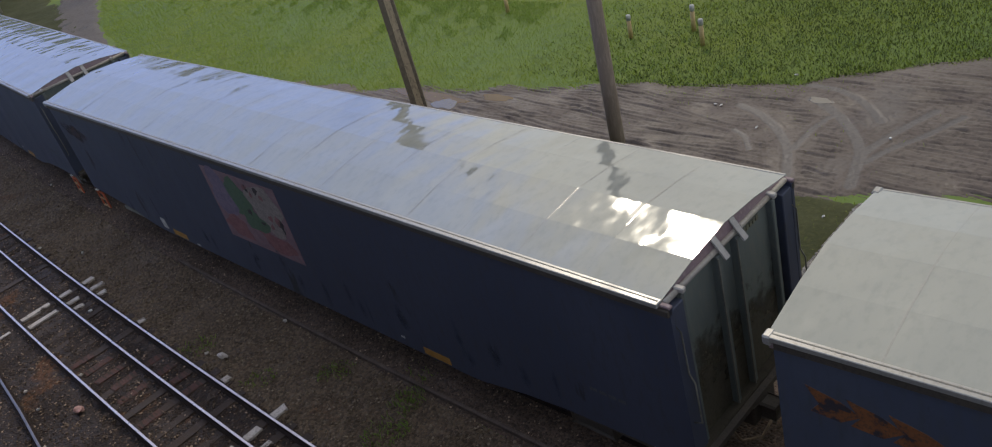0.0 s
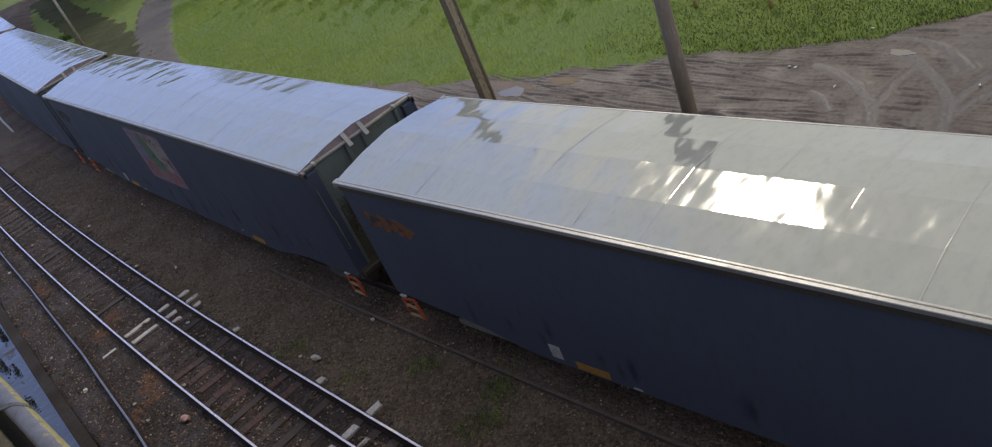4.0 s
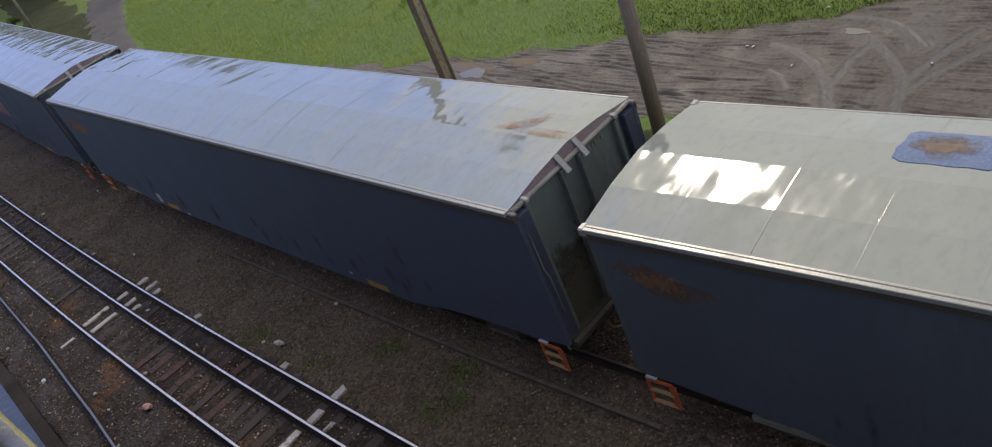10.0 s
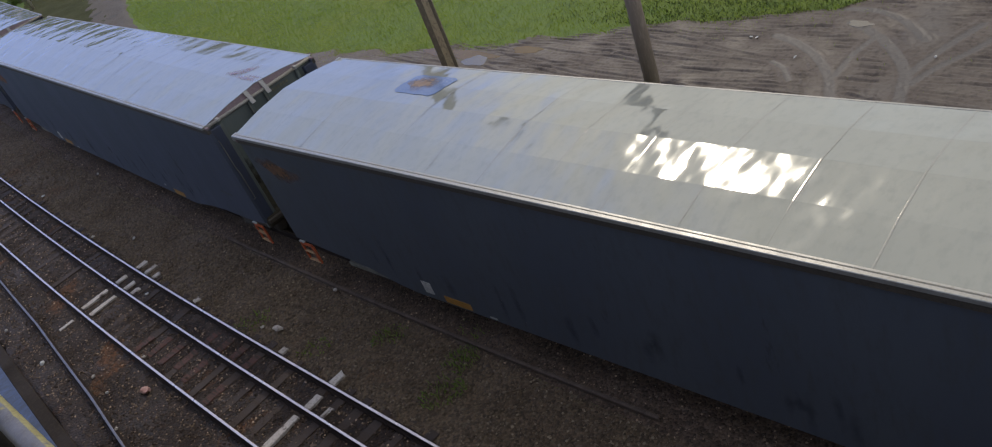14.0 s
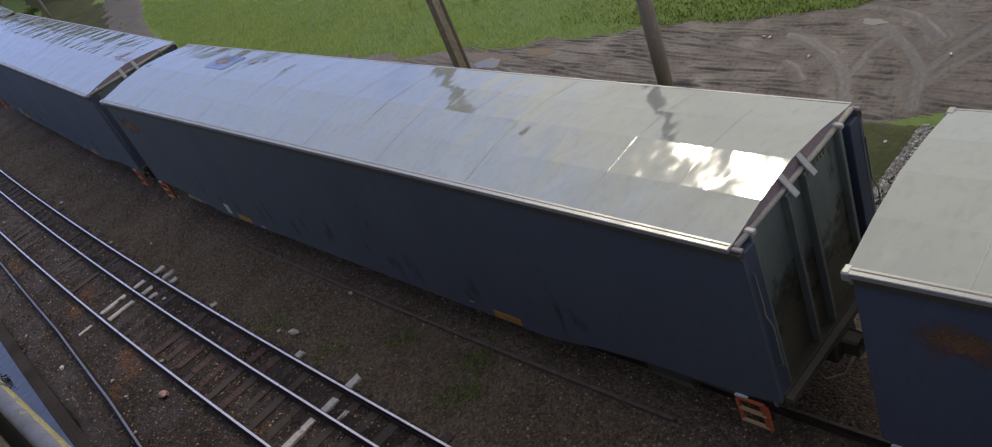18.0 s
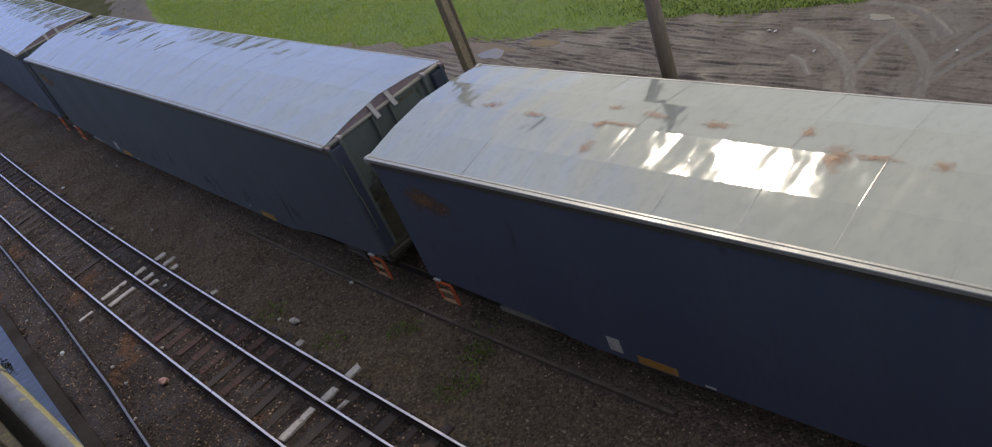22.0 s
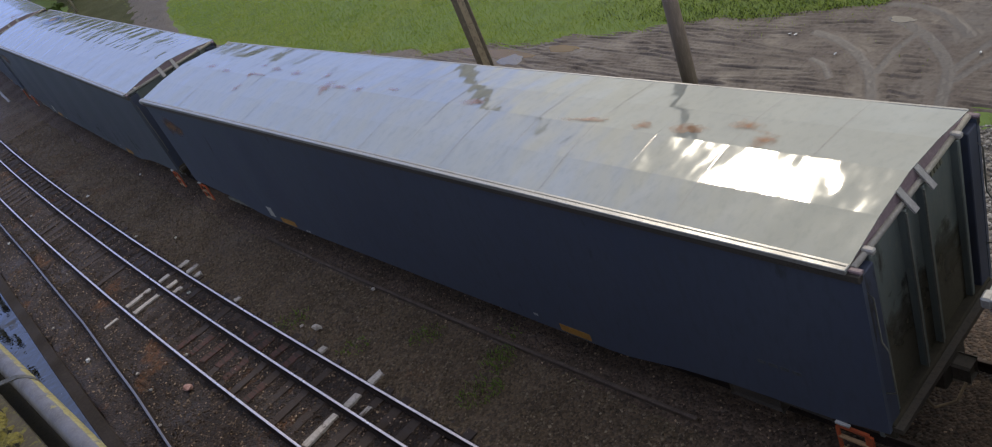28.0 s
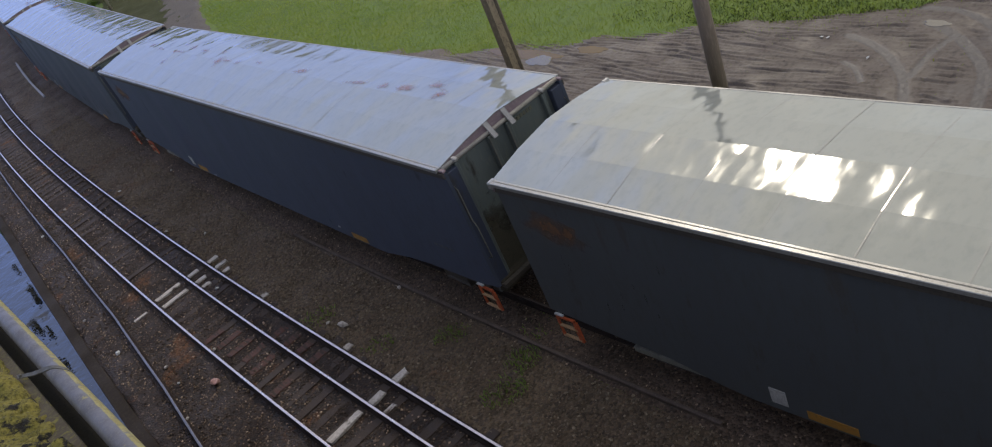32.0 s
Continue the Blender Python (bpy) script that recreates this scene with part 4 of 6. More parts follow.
# ---------------------------------------------------------------- ditch, kerb and viaduct edge on the camera's side
def build_near_side():
    kerb = thing("kerb", mesh_of("kerb", *swept(RAIL_LINE, lambda q: float(kerb_line(q)), -30, 80, [(-0.14, -1.2), (0.14, -1.2), (0.14, 0.015), (0.12, 0.03), (-0.12, 0.03), (-0.14, 0.01)], 0.5), M["kerb"]), None, "dark wet concrete kerb along the ditch", "kerb", kind="structure")
    me = strip("water", RAIL_LINE, -40, 90, 1.0, (-9.2, -6, -4, -3, -2.3, -1.75), lambda S, O, x, y: 0 * S - 0.16, M["water"])
    thing("water", me, None, "still ditch water reflecting the pale sky", "water", kind="structure")
    rng = random.Random(17)
    for k, (s, o, n) in enumerate(((17.7, -1.98, 90), (18.6, -1.95, 50), (16.0, -2.4, 110), (15.2, -2.2, 40), (14.2, -3.6, 70), (13.0, -2.35, 30), (10.2, -2.4, 24), (21.0, -1.95, 30))):
        V, F = [], []
        for _ in range(n):
            a, b, q, l = rng.gauss(0, 0.28), rng.gauss(0, 0.07), rng.uniform(0, 6.28), rng.uniform(0.03, 0.07)
            x, y, _t = at(RAIL_LINE, s + a, o - abs(b))
            i = len(V)
            z = -0.15 + rng.uniform(0, 0.05)
            V += [(x + l * math.cos(q), y + l * math.sin(q), z), (x - 0.5 * l * math.sin(q), y + 0.5 * l * math.cos(q), z + 0.015), (x - l * math.cos(q), y - l * math.sin(q), z), (x + 0.5 * l * math.sin(q), y - 0.5 * l * math.cos(q), z + 0.01)]
            F.append((i, i + 1, i + 2, i + 3))
        thing("water_weed", mesh_of("water_weed", V, F, M["wetleaf"]), None, "dark leaves floating along the ditch edge", "water weed", "weeds in the ditch", kind="stuff")
    far = strip("ditch_bank", RAIL_LINE, -40, 90, 2.0, (-9.4, -9.2, -8.6, -8.5), lambda S, O, x, y: np.where(O < -8.9, 0.1, -1.2), M["kerb"])
    thing("ditch_bank", far, None, "concrete bank on the far side of the ditch", "bank", kind="structure")


build_near_side()
PIPE_WAY = Vector((-0.5587, 0.8294, 0.0)).normalized()
PIPE_A, PIPE_B = Vector((-1.337, 2.223, 0)) + PIPE_WAY * 14, Vector((-1.337, 2.223, 0)) - PIPE_WAY * 10


def build_viaduct():
    """Mossy wall under the viewpoint, with a pipe carried along its edge."""
    left = Vector((-PIPE_WAY.y, PIPE_WAY.x, 0))

    def spot(f, off, z):
        p = PIPE_B + (PIPE_A - PIPE_B) * f + left * off
        return Vector((p.x, p.y, z))

    def bar(off0, off1, z0, z1, bevel):
        bm = bmesh.new()
        beam(bm, spot(1, (off0 + off1) / 2, (z0 + z1) / 2), spot(0, (off0 + off1) / 2, (z0 + z1) / 2), off1 - off0, z1 - z0, bevel=bevel)
        return bm

    wall = empty("mossy_wall", "tall dark concrete wall with a mossy top", "wall", kind="structure")
    part("body", bar(0.52, 3.4, -1.3, 5.62, 0.03), M["kerb"], wall)
    # added shelf; its near-black colour paints the shade in the gap
    part("shelf", bar(0.06, 0.52, 5.2, 5.42, 0.01), M["gap_shade"], wall, "added shelf below the pipe, coloured dark like a shaded gap")
    part("coping", bar(0.35, 0.53, 5.44, 5.70, 0.012), M["coping"], wall, "worn brown coping")
    n, m = 480, 26
    rows = []
    for i in range(n):
        for k in range(m):
            f = k / (m - 1)
            q = spot(0.3 + 0.6 * i / (n - 1), 0.375 + 1.33 * f + 0.03 * noise.noise((i * 0.3, k, 9)), 0)
            h = 5.72 + 0.10 * min(1, 3.0 * f) + 0.12 * noise.noise((q.x * 2.6, q.y * 2.6, 1)) + 0.075 * noise.noise((q.x * 7, q.y * 7, 3)) + 0.04 * noise.noise((q.x * 17, q.y * 17, 6)) - (0.3 if k in (0, m - 1) else 0)
            rows.append((q.x, q.y, h))
    part("moss", mesh_of("moss", rows, grid_faces(n, m), M["moss"], True), None, wall, "thick yellow-green moss with dark hollows")
    pipe = empty("pipe", "wet grey pipe with yellow lichen along the wall", "pipe")
    r = 0.1
    part("tube", tube(bmesh.new(), [spot(i / 8, r, 5.74) for i in range(9)], r, 32), M["pipe"], pipe)
    rows = []
    for i in range(400):
        for k in range(7):
            q = radians(-12 + 74 * k / 6 + (11 if k == 6 else 5) * noise.noise((i * 0.5, k * 0.5, 0)))
            rr = r + 0.0022 + 0.002 * noise.noise((i * 0.9, k * 0.7, 5)) - (0.004 if k in (0, 6) else 0)
            p = spot(i / 399, r, 5.74)
            rows.append(p - left * rr * math.cos(q) + Vector((0, 0, rr * math.sin(q))))
    part("lichen", mesh_of("lichen", rows, grid_faces(400, 7), M["pipe_yellow"], True), None, pipe, "yellow lichen streak along the pipe, brightened as if sunlit")
    for a in (16.48, 6.0, 22.0):
        f = a / 24
        # a flat band bent over the pipe on the slant, running on to the coping
        p = spot(f, r, 5.74)
        path = []
        for k in range(15):
            q = radians(-25 + 10 * k)
            rr = r + 0.006
            path.append(p - left * rr * math.cos(q) + Vector((0, 0, rr * math.sin(q))) + PIPE_WAY * 1.7 * (r - rr * math.cos(q)))
        path += [p + left * 0.17 + Vector((0, 0, 0.05)) + PIPE_WAY * 0.45, p + left * 0.3 + Vector((0, 0, 0.02)) + PIPE_WAY * 0.7]
        verts = [v + PIPE_WAY * e + Vector((0, 0, dz)) for v in path for e, dz in ((-0.05, 0), (0.05, 0), (0.05, -0.008), (-0.05, -0.008))]
        faces = [(4 * k + a, 4 * k + (a + 1) % 4, 4 * k + 4 + (a + 1) % 4, 4 * k + 4 + a) for k in range(len(path) - 1) for a in range(4)] + [(0, 1, 2, 3), tuple(4 * len(path) - 4 + a for a in range(4))]
        part("strap", mesh_of("strap", verts, faces, M["strap"]), None, pipe, "flat grey pipe clamp")
        bm = bmesh.new()
        tube(bm, [p + left * 0.27 + PIPE_WAY * 0.64 + Vector((0, 0, 0.01)), p + left * 0.27 + PIPE_WAY * 0.64 + Vector((0, 0, 0.045))], 0.016, 8)
        part("bolt", bm, M["strap"], pipe)


build_viaduct()


# ---------------------------------------------------------------- wagons
LENGTH, WIDTH, EAVE, PITCH, PIVOT = 19.290, 2.916, 3.671, 20.380, 7.5
HALF, HW = LENGTH / 2, WIDTH / 2
ROOF_PROFILE = [(HW, EAVE), (0.70, EAVE + 0.127), (0.0, EAVE + 0.188), (-0.70, EAVE + 0.127), (-HW, EAVE)]
REAR = -9.63
ROOF_REAR = -9.509
SHEET = (HALF - ROOF_REAR) / 17
CENTRES = [(0, -7.74), (0.5, -6.52), (1, -5.30), (1.5, -4.10), (2, -2.89), (2.5, -1.68), (3, -0.48), (3.5, 0.72), (5.5, 5.37), (6, 6.52), (6.5, 7.69), (7, 8.87), (7.5, 10.03), (8, 11.14), (8.5, 12.27), (9, 13.42), (9.5, 14.56), (10, 15.70), (10.5, 16.83), (11, 17.96), (11.5, 19.09), (12, 20.19), (12.5, 21.29), (13, 22.36), (13.5, 23.45), (14, 24.53), (14.5, 25.59), (16.5, 29.82), (17, 30.85), (17.5, 31.88), (18, 32.89), (18.5, 33.92), (19, 34.95), (19.5, 35.97), (20, 36.99), (20.5, 38.00), (21, 39.01), (21.5, 40.01), (22, 41.00), (22.5, 41.96), (23, 42.92), (23.5, 43.88), (24, 44.83), (24.5, 45.77), (25, 46.71), (25.5, 47.65), (27.5, 51.33), (28, 52.25), (28.5, 53.16), (29, 54.10), (29.5, 55.00), (30, 55.90), (30.5, 56.80), (31, 57.69), (31.5, 58.57), (32, 59.47)]
CARS_AHEAD = 3


def sheet_mesh(k, side):
    """Roof sheet k of one of the four planes, bowed and dented a little; its surface coordinates run on over the whole roof."""
    (y0, z0), (y1, z1) = ROOF_PROFILE[side:side + 2]
    n, m, verts, flat = 9, 6, [], []
    mid = ROOF_REAR + SHEET * (k + 0.5)
    for i in range(n):
        x = (i / (n - 1) - 0.5) * (SHEET + 0.004)
        for j in range(m):
            f = j / (m - 1)
            y = y0 + f * (y1 - y0)
            dent = 0.004 * noise.noise(((mid + x) * 0.9, y * 0.8, 3.1)) + 0.0022 * noise.noise(((mid + x) * 2.6 + y, y * 1.6, 7.7))
            verts.append((x, (f - 0.5) * (y1 - y0), (f - 0.5) * (z1 - z0) + dent))
            flat.append((mid + x, y))
    top = len(verts)
    verts += [(a, b, c - 0.012) for a, b, c in verts]
    f = grid_faces(n, m)
    faces = [tuple(q[::-1]) for q in f] + [tuple(q + top) for q in f]
    ring = [i * m for i in range(n)] + [(n - 1) * m + j for j in range(1, m)] + [i * m + m - 1 for i in range(n - 2, -1, -1)] + [j for j in range(m - 2, 0, -1)]
    # the thin edges have corners of their own, so that the sheet's face stays flat to its rim
    rim = [verts[a] for a in ring] + [verts[a + top] for a in ring]
    faces += [(2 * top + a, 2 * top + b, 2 * top + b + len(ring), 2 * top + a + len(ring)) for a, b in zip(range(len(ring)), list(range(1, len(ring))) + [0])]
    flat = flat + flat + [flat[a] for a in ring] * 2
    me = mesh_of("roof_sheet", verts + rim, faces, M["roof"])
    me.polygons.foreach_set("use_smooth", [p < len(f) for p in range(len(me.polygons))])
    where = me.uv_layers.new(name="roof")
    index = np.empty(len(me.loops), dtype=np.int32)
    me.loops.foreach_get("vertex_index", index)
    where.data.foreach_set("uv", np.array(flat, dtype=np.float32)[index].ravel())
    return me


def side_panel(sign):
    """One body side with its deeper middle, as a plate 60 mm thick."""
    y0, y1 = sign * (HW - 0.045), sign * (HW - 0.105)
    low = [(REAR, 1.16), (-9.0, 1.06), (-7.4, 0.98), (-6.6, 0.89), (-5.6, 0.70), (-5.2, 0.68), (5.9, 0.68), (6.4, 0.74), (7.2, 0.92), (8.6, 1.02), (HALF - 0.05, 1.10)]
    n = len(low)
    top = EAVE - 0.05
    verts = [(x, y0, z) for x, z in low] + [(x, y0, top) for x, z in low] + [(x, y1, z) for x, z in low] + [(x, y1, top) for x, z in low]
    faces = []
    for i in range(n - 1):
        faces += [(i, i + 1, n + i + 1, n + i), (2 * n + i, 3 * n + i, 3 * n + i + 1, 2 * n + i + 1), (i, 2 * n + i, 2 * n + i + 1, i + 1), (n + i, n + i + 1, 3 * n + i + 1, 3 * n + i)]
    faces += [(0, n, 3 * n, 2 * n), (n - 1, 3 * n - 1, 4 * n - 1, 2 * n - 1)]
    if sign < 0:
        faces = [f[::-1] for f in faces]
    return mesh_of("side_panel", verts, faces, M["navy"])


def end_wall_mesh(x, t):
    return box_bm((x - t, -HW + 0.11, 0.95), (x + t, HW - 0.11, EAVE - 0.02), 0.01)


def fascia(x, t):
    """Curved plate that closes the roof's end."""
    prof = [(y, z - 0.014) for y, z in ROOF_PROFILE]
    verts = [(x - t, y, z) for y, z in prof] + [(x + t, y, z) for y, z in prof]
    verts += [(x - t, -HW, EAVE - 0.13), (x - t, HW, EAVE - 0.13), (x + t, -HW, EAVE - 0.13), (x + t, HW, EAVE - 0.13)]
    n = len(prof)
    faces = [tuple(range(n)) + (2 * n, 2 * n + 1), tuple(range(2 * n - 1, n - 1, -1)) + (2 * n + 3, 2 * n + 2)]
    faces += [(k, n + k, n + k + 1, k + 1) for k in range(n - 1)] + [(n - 1, 2 * n - 1, 2 * n + 2, 2 * n), (0, 2 * n + 1, 2 * n + 3, n), (2 * n, 2 * n + 2, 2 * n + 3, 2 * n + 1)]
    return mesh_of("roof_end", verts, faces, M["maroon"])


def ladder(car, x, sign):
    y = sign * (HW - 0.03)
    lad = part("ladder", beam(bmesh.new(), (x - 0.2, y, 0.99), (x + 0.2, y, 0.99), 0.04, 0.04), M["orange"], car, "orange steel step ladder")
    for dx, w in ((-0.2, 0.085), (0.2, 0.03)):
        part("stile", beam(bmesh.new(), (x + dx, y, 0.53), (x + dx, y, 0.97), 0.03, w, (1, 0, 0), 0.006), M["orange"], lad)
    for z in (0.56, 0.79):
        part("rung", beam(bmesh.new(), (x - 0.2, y, z), (x + 0.2, y, z), 0.05, 0.03), M["rung"], lad, "pale worn rung")
    part("plate", box_bm((x + 0.02, y - 0.012, 1.04), (x + 0.2, y + 0.012 + 0.02 * sign, 1.066)), M["white"], lad, "thin white marker")


def bogie(car, x):
    b = part("bogie", beam(bmesh.new(), (x, -0.95, 0.62), (x, 0.95, 0.62), 0.42, 0.26, bevel=0.03), M["running"], car)
    for sy in (-1.0, 1.0):
        bm = bmesh.new()
        beam(bm, (x - 1.15, sy, 0.62), (x + 1.15, sy, 0.62), 0.14, 0.2, bevel=0.03)
        beam(bm, (x - 0.4, sy, 0.42), (x + 0.4, sy, 0.42), 0.14, 0.26, bevel=0.03)
        part("side_frame", bm, M["running"], b)
    for wx in (x - 0.87, x + 0.87):
        axle = part("axle", tube(bmesh.new(), [(wx, -1.0, 0.62), (wx, 1.0, 0.62)], 0.075, 10), M["running"], b)
        for sy in (-0.8, 0.8):
            q = math.copysign(1, sy)
            part("wheel", tube(bmesh.new(), [(wx, sy - 0.075 * q, 0.62), (wx, sy - 0.045 * q, 0.62), (wx, sy - 0.04 * q, 0.62), (wx, sy + 0.065 * q, 0.62)], [0.488, 0.488, 0.459, 0.455], 28), M["running"], b)


def build_wagon():
    """One covered wagon: x forward, y to its left, z from the ground."""
    car = empty("covered_wagon", "navy blue covered freight wagon with a glossy grey metal roof", "freight wagon", "wagons of the train")
    for s in (1, -1):
        part("side_panel", side_panel(s), None, car)
        part("eave_trim", box_bm((ROOF_REAR, min(s * (HW - (0.10 if s > 0 else 0.03)), s * (HW + 0.015)), EAVE - 0.045), (HALF, max(s * (HW - (0.10 if s > 0 else 0.03)), s * (HW + 0.015)), EAVE + (0.022 if s > 0 else 0.008)), 0.008), M["trim"], car, "galvanised eave strip")
        if s > 0:
            part("groove", box_bm((ROOF_REAR + 0.02, HW - 0.062, EAVE + 0.019), (HALF - 0.05, HW - 0.044, EAVE + 0.0245)), M["sill_steel"], car, "dark line along the eave strip")
        part("top_rail", box_bm((REAR, min(s * (HW - 0.1), s * (HW - 0.012)), EAVE - 0.16), (HALF - 0.03, max(s * (HW - 0.1), s * (HW - 0.012)), EAVE - 0.056), 0.01), M["running"], car)
        for x in (REAR + 0.47, HALF - 0.36):
            ladder(car, x, s)
        for x0, x1, m, lab in ((-4.86, -4.2, "yellow", "yellow reflector plate"), (4.38, 5.06, "yellow", "yellow reflector plate"), (5.33, 5.57, "white", "white data plate")):
            h = 0.28 if m == "white" else 0.15
            z = 0.80 if m == "white" else 0.72
            part("plate", box_bm((x0, s * (HW - 0.045) - 0.006, z), (x1, s * (HW - 0.045) + 0.006, z + h)), M[m], car, lab)
        part("plate", box_bm((3.78, s * (HW - 0.045) - 0.006, 0.71), (3.95, s * (HW - 0.045) + 0.006, 0.75)), M["white"], car, "small white marker")
        part("plate", box_bm((-3.72, s * (HW - 0.045) - 0.006, 0.86), (-3.62, s * (HW - 0.045) + 0.006, 0.9)), M["white"], car, "small white marker")
        part("brake_beam", box_bm((6.5, s * (HW - 0.1) - 0.03, 0.74), (7.95, s * (HW - 0.1) + 0.03, 0.85), 0.01), M["sill_steel"], car, "dirty steel beam under the sill")
        for k in range(4):
            part("lettering", box_bm((-8.62 + 0.16 * k, s * (HW - 0.045) - 0.004, 1.66), (-8.62 + 0.16 * k + 0.12, s * (HW - 0.045) + 0.004, 1.72)), M["faint"], car, "faint unreadable stencil mark")
    # rear end
    part("end_wall", end_wall_mesh(REAR + 0.15, 0.03), M["teal"], car, "dark teal end wall")
    # a dark brown layer over the lower half of the end wall, thinning upwards
    part("soot", box_bm((REAR + 0.112, -HW + 0.12, 0.99), (REAR + 0.118, HW - 0.12, 2.75)), M["soot"], car, "dark brown layer on the lower end wall")
    part("end_wall", end_wall_mesh(HALF - 0.12, 0.03), M["teal"], car, "dark teal end wall")
    top = [(ROOF_REAR + 0.012, y, z - 0.008) for y, z in ROOF_PROFILE]
    low = [(REAR + 0.1, y * 0.965, EAVE - 0.015) for y, z in ROOF_PROFILE]
    verts = top + low + [(x + 0.012, y, z - 0.012) for x, y, z in top + low]
    faces = [q for k in range(4) for q in ((k, k + 1, 6 + k, 5 + k), (10 + k, 15 + k, 16 + k, 11 + k), (5 + k, 6 + k, 16 + k, 15 + k), (k, 10 + k, 11 + k, k + 1))] + [(0, 5, 15, 10), (4, 14, 19, 9)]
    part("end_hood", mesh_of("end_hood", verts, faces, M["maroon"]), None, car, "dull maroon sloping end plate")
    part("roof_end", fascia(HALF - 0.05, 0.02), None, car, "dull maroon curved end plate")
    part("end_beam", tube(bmesh.new(), [(REAR + 0.09, -HW + 0.1, EAVE - 0.02), (REAR + 0.09, HW - 0.1, EAVE - 0.02)], 0.038, 12), M["beam"], car, "grey steel beam across the end")
    part("end_beam", box_bm((HALF - 0.1, -HW + 0.1, EAVE - 0.1), (HALF - 0.02, HW - 0.1, EAVE - 0.02), 0.012), M["teal"], car)
    for y, w in ((1.1, 0.075), (0.32, 0.09), (-0.1, 0.09), (-0.96, 0.075)):
        post = part("end_post", box_bm((REAR + 0.03, y - w / 2, 1.0), (REAR + 0.24, y + w / 2, EAVE - 0.06), 0.012), M["teal"], car, "upright end stiffener")
        if abs(y) < 0.5:
            part("flange", box_bm((REAR + 0.012, y + w / 2 - 0.022, 1.02), (REAR + 0.034, y + w / 2 + 0.004, EAVE - 0.08), 0.004), M["sill_steel"], post, "narrow paler edge")
        if abs(y) < 0.5:
            bm = bmesh.new()
            beam(bm, (ROOF_REAR + 0.01, y - 0.05, EAVE + 0.155), (REAR - 0.05, y - 0.05, EAVE - 0.1), 0.09, 0.018, (-1, 0, 1), 0.005)
            part("bracket", bm, M["bracket"], post, "pale grey sloping bracket")
        else:
            part("bracket", box_bm((REAR - 0.01, y - 0.04, EAVE - 0.03), (REAR + 0.13, y + 0.04, EAVE + 0.04), 0.015), M["bracket"], post, "pale corner bracket")
    for s in (1, -1):
        part("corner_cap", box_bm((REAR - 0.02, min(s * (HW - 0.1), s * (HW - 0.03)), EAVE - 0.05), (ROOF_REAR + 0.0, max(s * (HW - 0.1), s * (HW - 0.03)), EAVE - 0.004), 0.012), M["maroon"], car, "dull maroon corner gusset")
        part("corner_cap", box_bm((HALF - 0.06, min(s * (HW - 0.13), s * (HW + 0.02)), EAVE - 0.1), (HALF + 0.04, max(s * (HW - 0.13), s * (HW + 0.02)), EAVE + 0.028), 0.02), M["trim"], car, "pale metal corner cap")
        part("corner_post", box_bm((REAR + 0.006, min(s * 1.13, s * (HW - 0.052)), 1.2), (REAR + 0.2, max(s * 1.13, s * (HW - 0.052)), EAVE - 0.1), 0.012), M["navy"], car)
        y = s * (HW - 0.12)
        part("grab_rail", tube(bmesh.new(), [(REAR + 0.02, y, 3.32), (REAR - 0.05, y, 3.26), (REAR - 0.055, y, 2.62), (REAR - 0.12, y, 2.5), (REAR - 0.12, y, 1.84), (REAR + 0.02, y, 1.78)], 0.011, 6), M["sill_steel"], car, "thin kinked grab rail")
    for k in range(6):
        part("lettering", box_bm((REAR + 0.107, -0.32 - 0.075 * k, EAVE - 0.2), (REAR + 0.123, -0.27 - 0.075 * k, EAVE - 0.13)), M["cream"], car, "cream unreadable stencil mark")
    # underframe
    part("centre_sill", box_bm((-HALF - 0.1, -0.28, 0.78), (HALF, 0.28, 1.12), 0.02), M["running"], car)
    part("floor_plate", box_bm((-HALF - 0.1, -HW + 0.12, 1.12), (HALF - 0.05, HW - 0.12, 1.2)), M["running"], car)
    for x0, x1 in ((REAR + 0.02, REAR - 0.3), (HALF - 0.05, HALF + 0.42)):
        part("coupler", beam(bmesh.new(), (x0, 0, 0.95), (x1, 0, 0.95), 0.2, 0.24, bevel=0.03), M["running"], car)
    part("brake_hose", tube(bmesh.new(), [(REAR, 0.7, 1.15), (REAR - 0.12, 0.62, 0.85), (REAR - 0.28, 0.4, 0.8), (REAR - 0.32, 0.2, 0.95)], 0.022, 6), M["handrail"], car)
    part("end_sill", box_bm((REAR - 0.02, -HW + 0.12, 0.98), (REAR + 0.2, HW - 0.12, 1.24), 0.02), M["brown_sill"], car)
    part("end_sill", box_bm((HALF - 0.1, -HW + 0.12, 0.98), (HALF + 0.0, HW - 0.12, 1.24), 0.02), M["running"], car)
    for x in (-PIVOT, PIVOT):
        bogie(car, x)
    rng = random.Random(31)
    for side, ((y0, z0), (y1, z1)) in enumerate(zip(ROOF_PROFILE, ROOF_PROFILE[1:])):
        for k in range(17):
            ob = part("roof_sheet", sheet_mesh(k, side), None, car)
            ob.matrix_basis = pose(ROOF_REAR + SHEET * (k + 0.5), (y0 + y1) / 2, (z0 + z1) / 2 + 0.001 * (k % 2), rng.uniform(-0.05, 0.05), 0, 0)
    steps = ((-0.012, 0.0012), (-0.006, 0.0016), (0.0, 0.0018), (0.006, 0.0016), (0.012, 0.0012))
    verts = [(dx, y, z + dz) for dx, dz in steps for y, z in ROOF_PROFILE]
    seam = mesh_of("roof_seam", verts, [tuple(q[::-1]) for q in grid_faces(5, 5)], M["seam"])
    for k in range(1, 17):
        ob = part("roof_seam", seam, None, car)
        ob.location.x = ROOF_REAR + SHEET * k
    return car


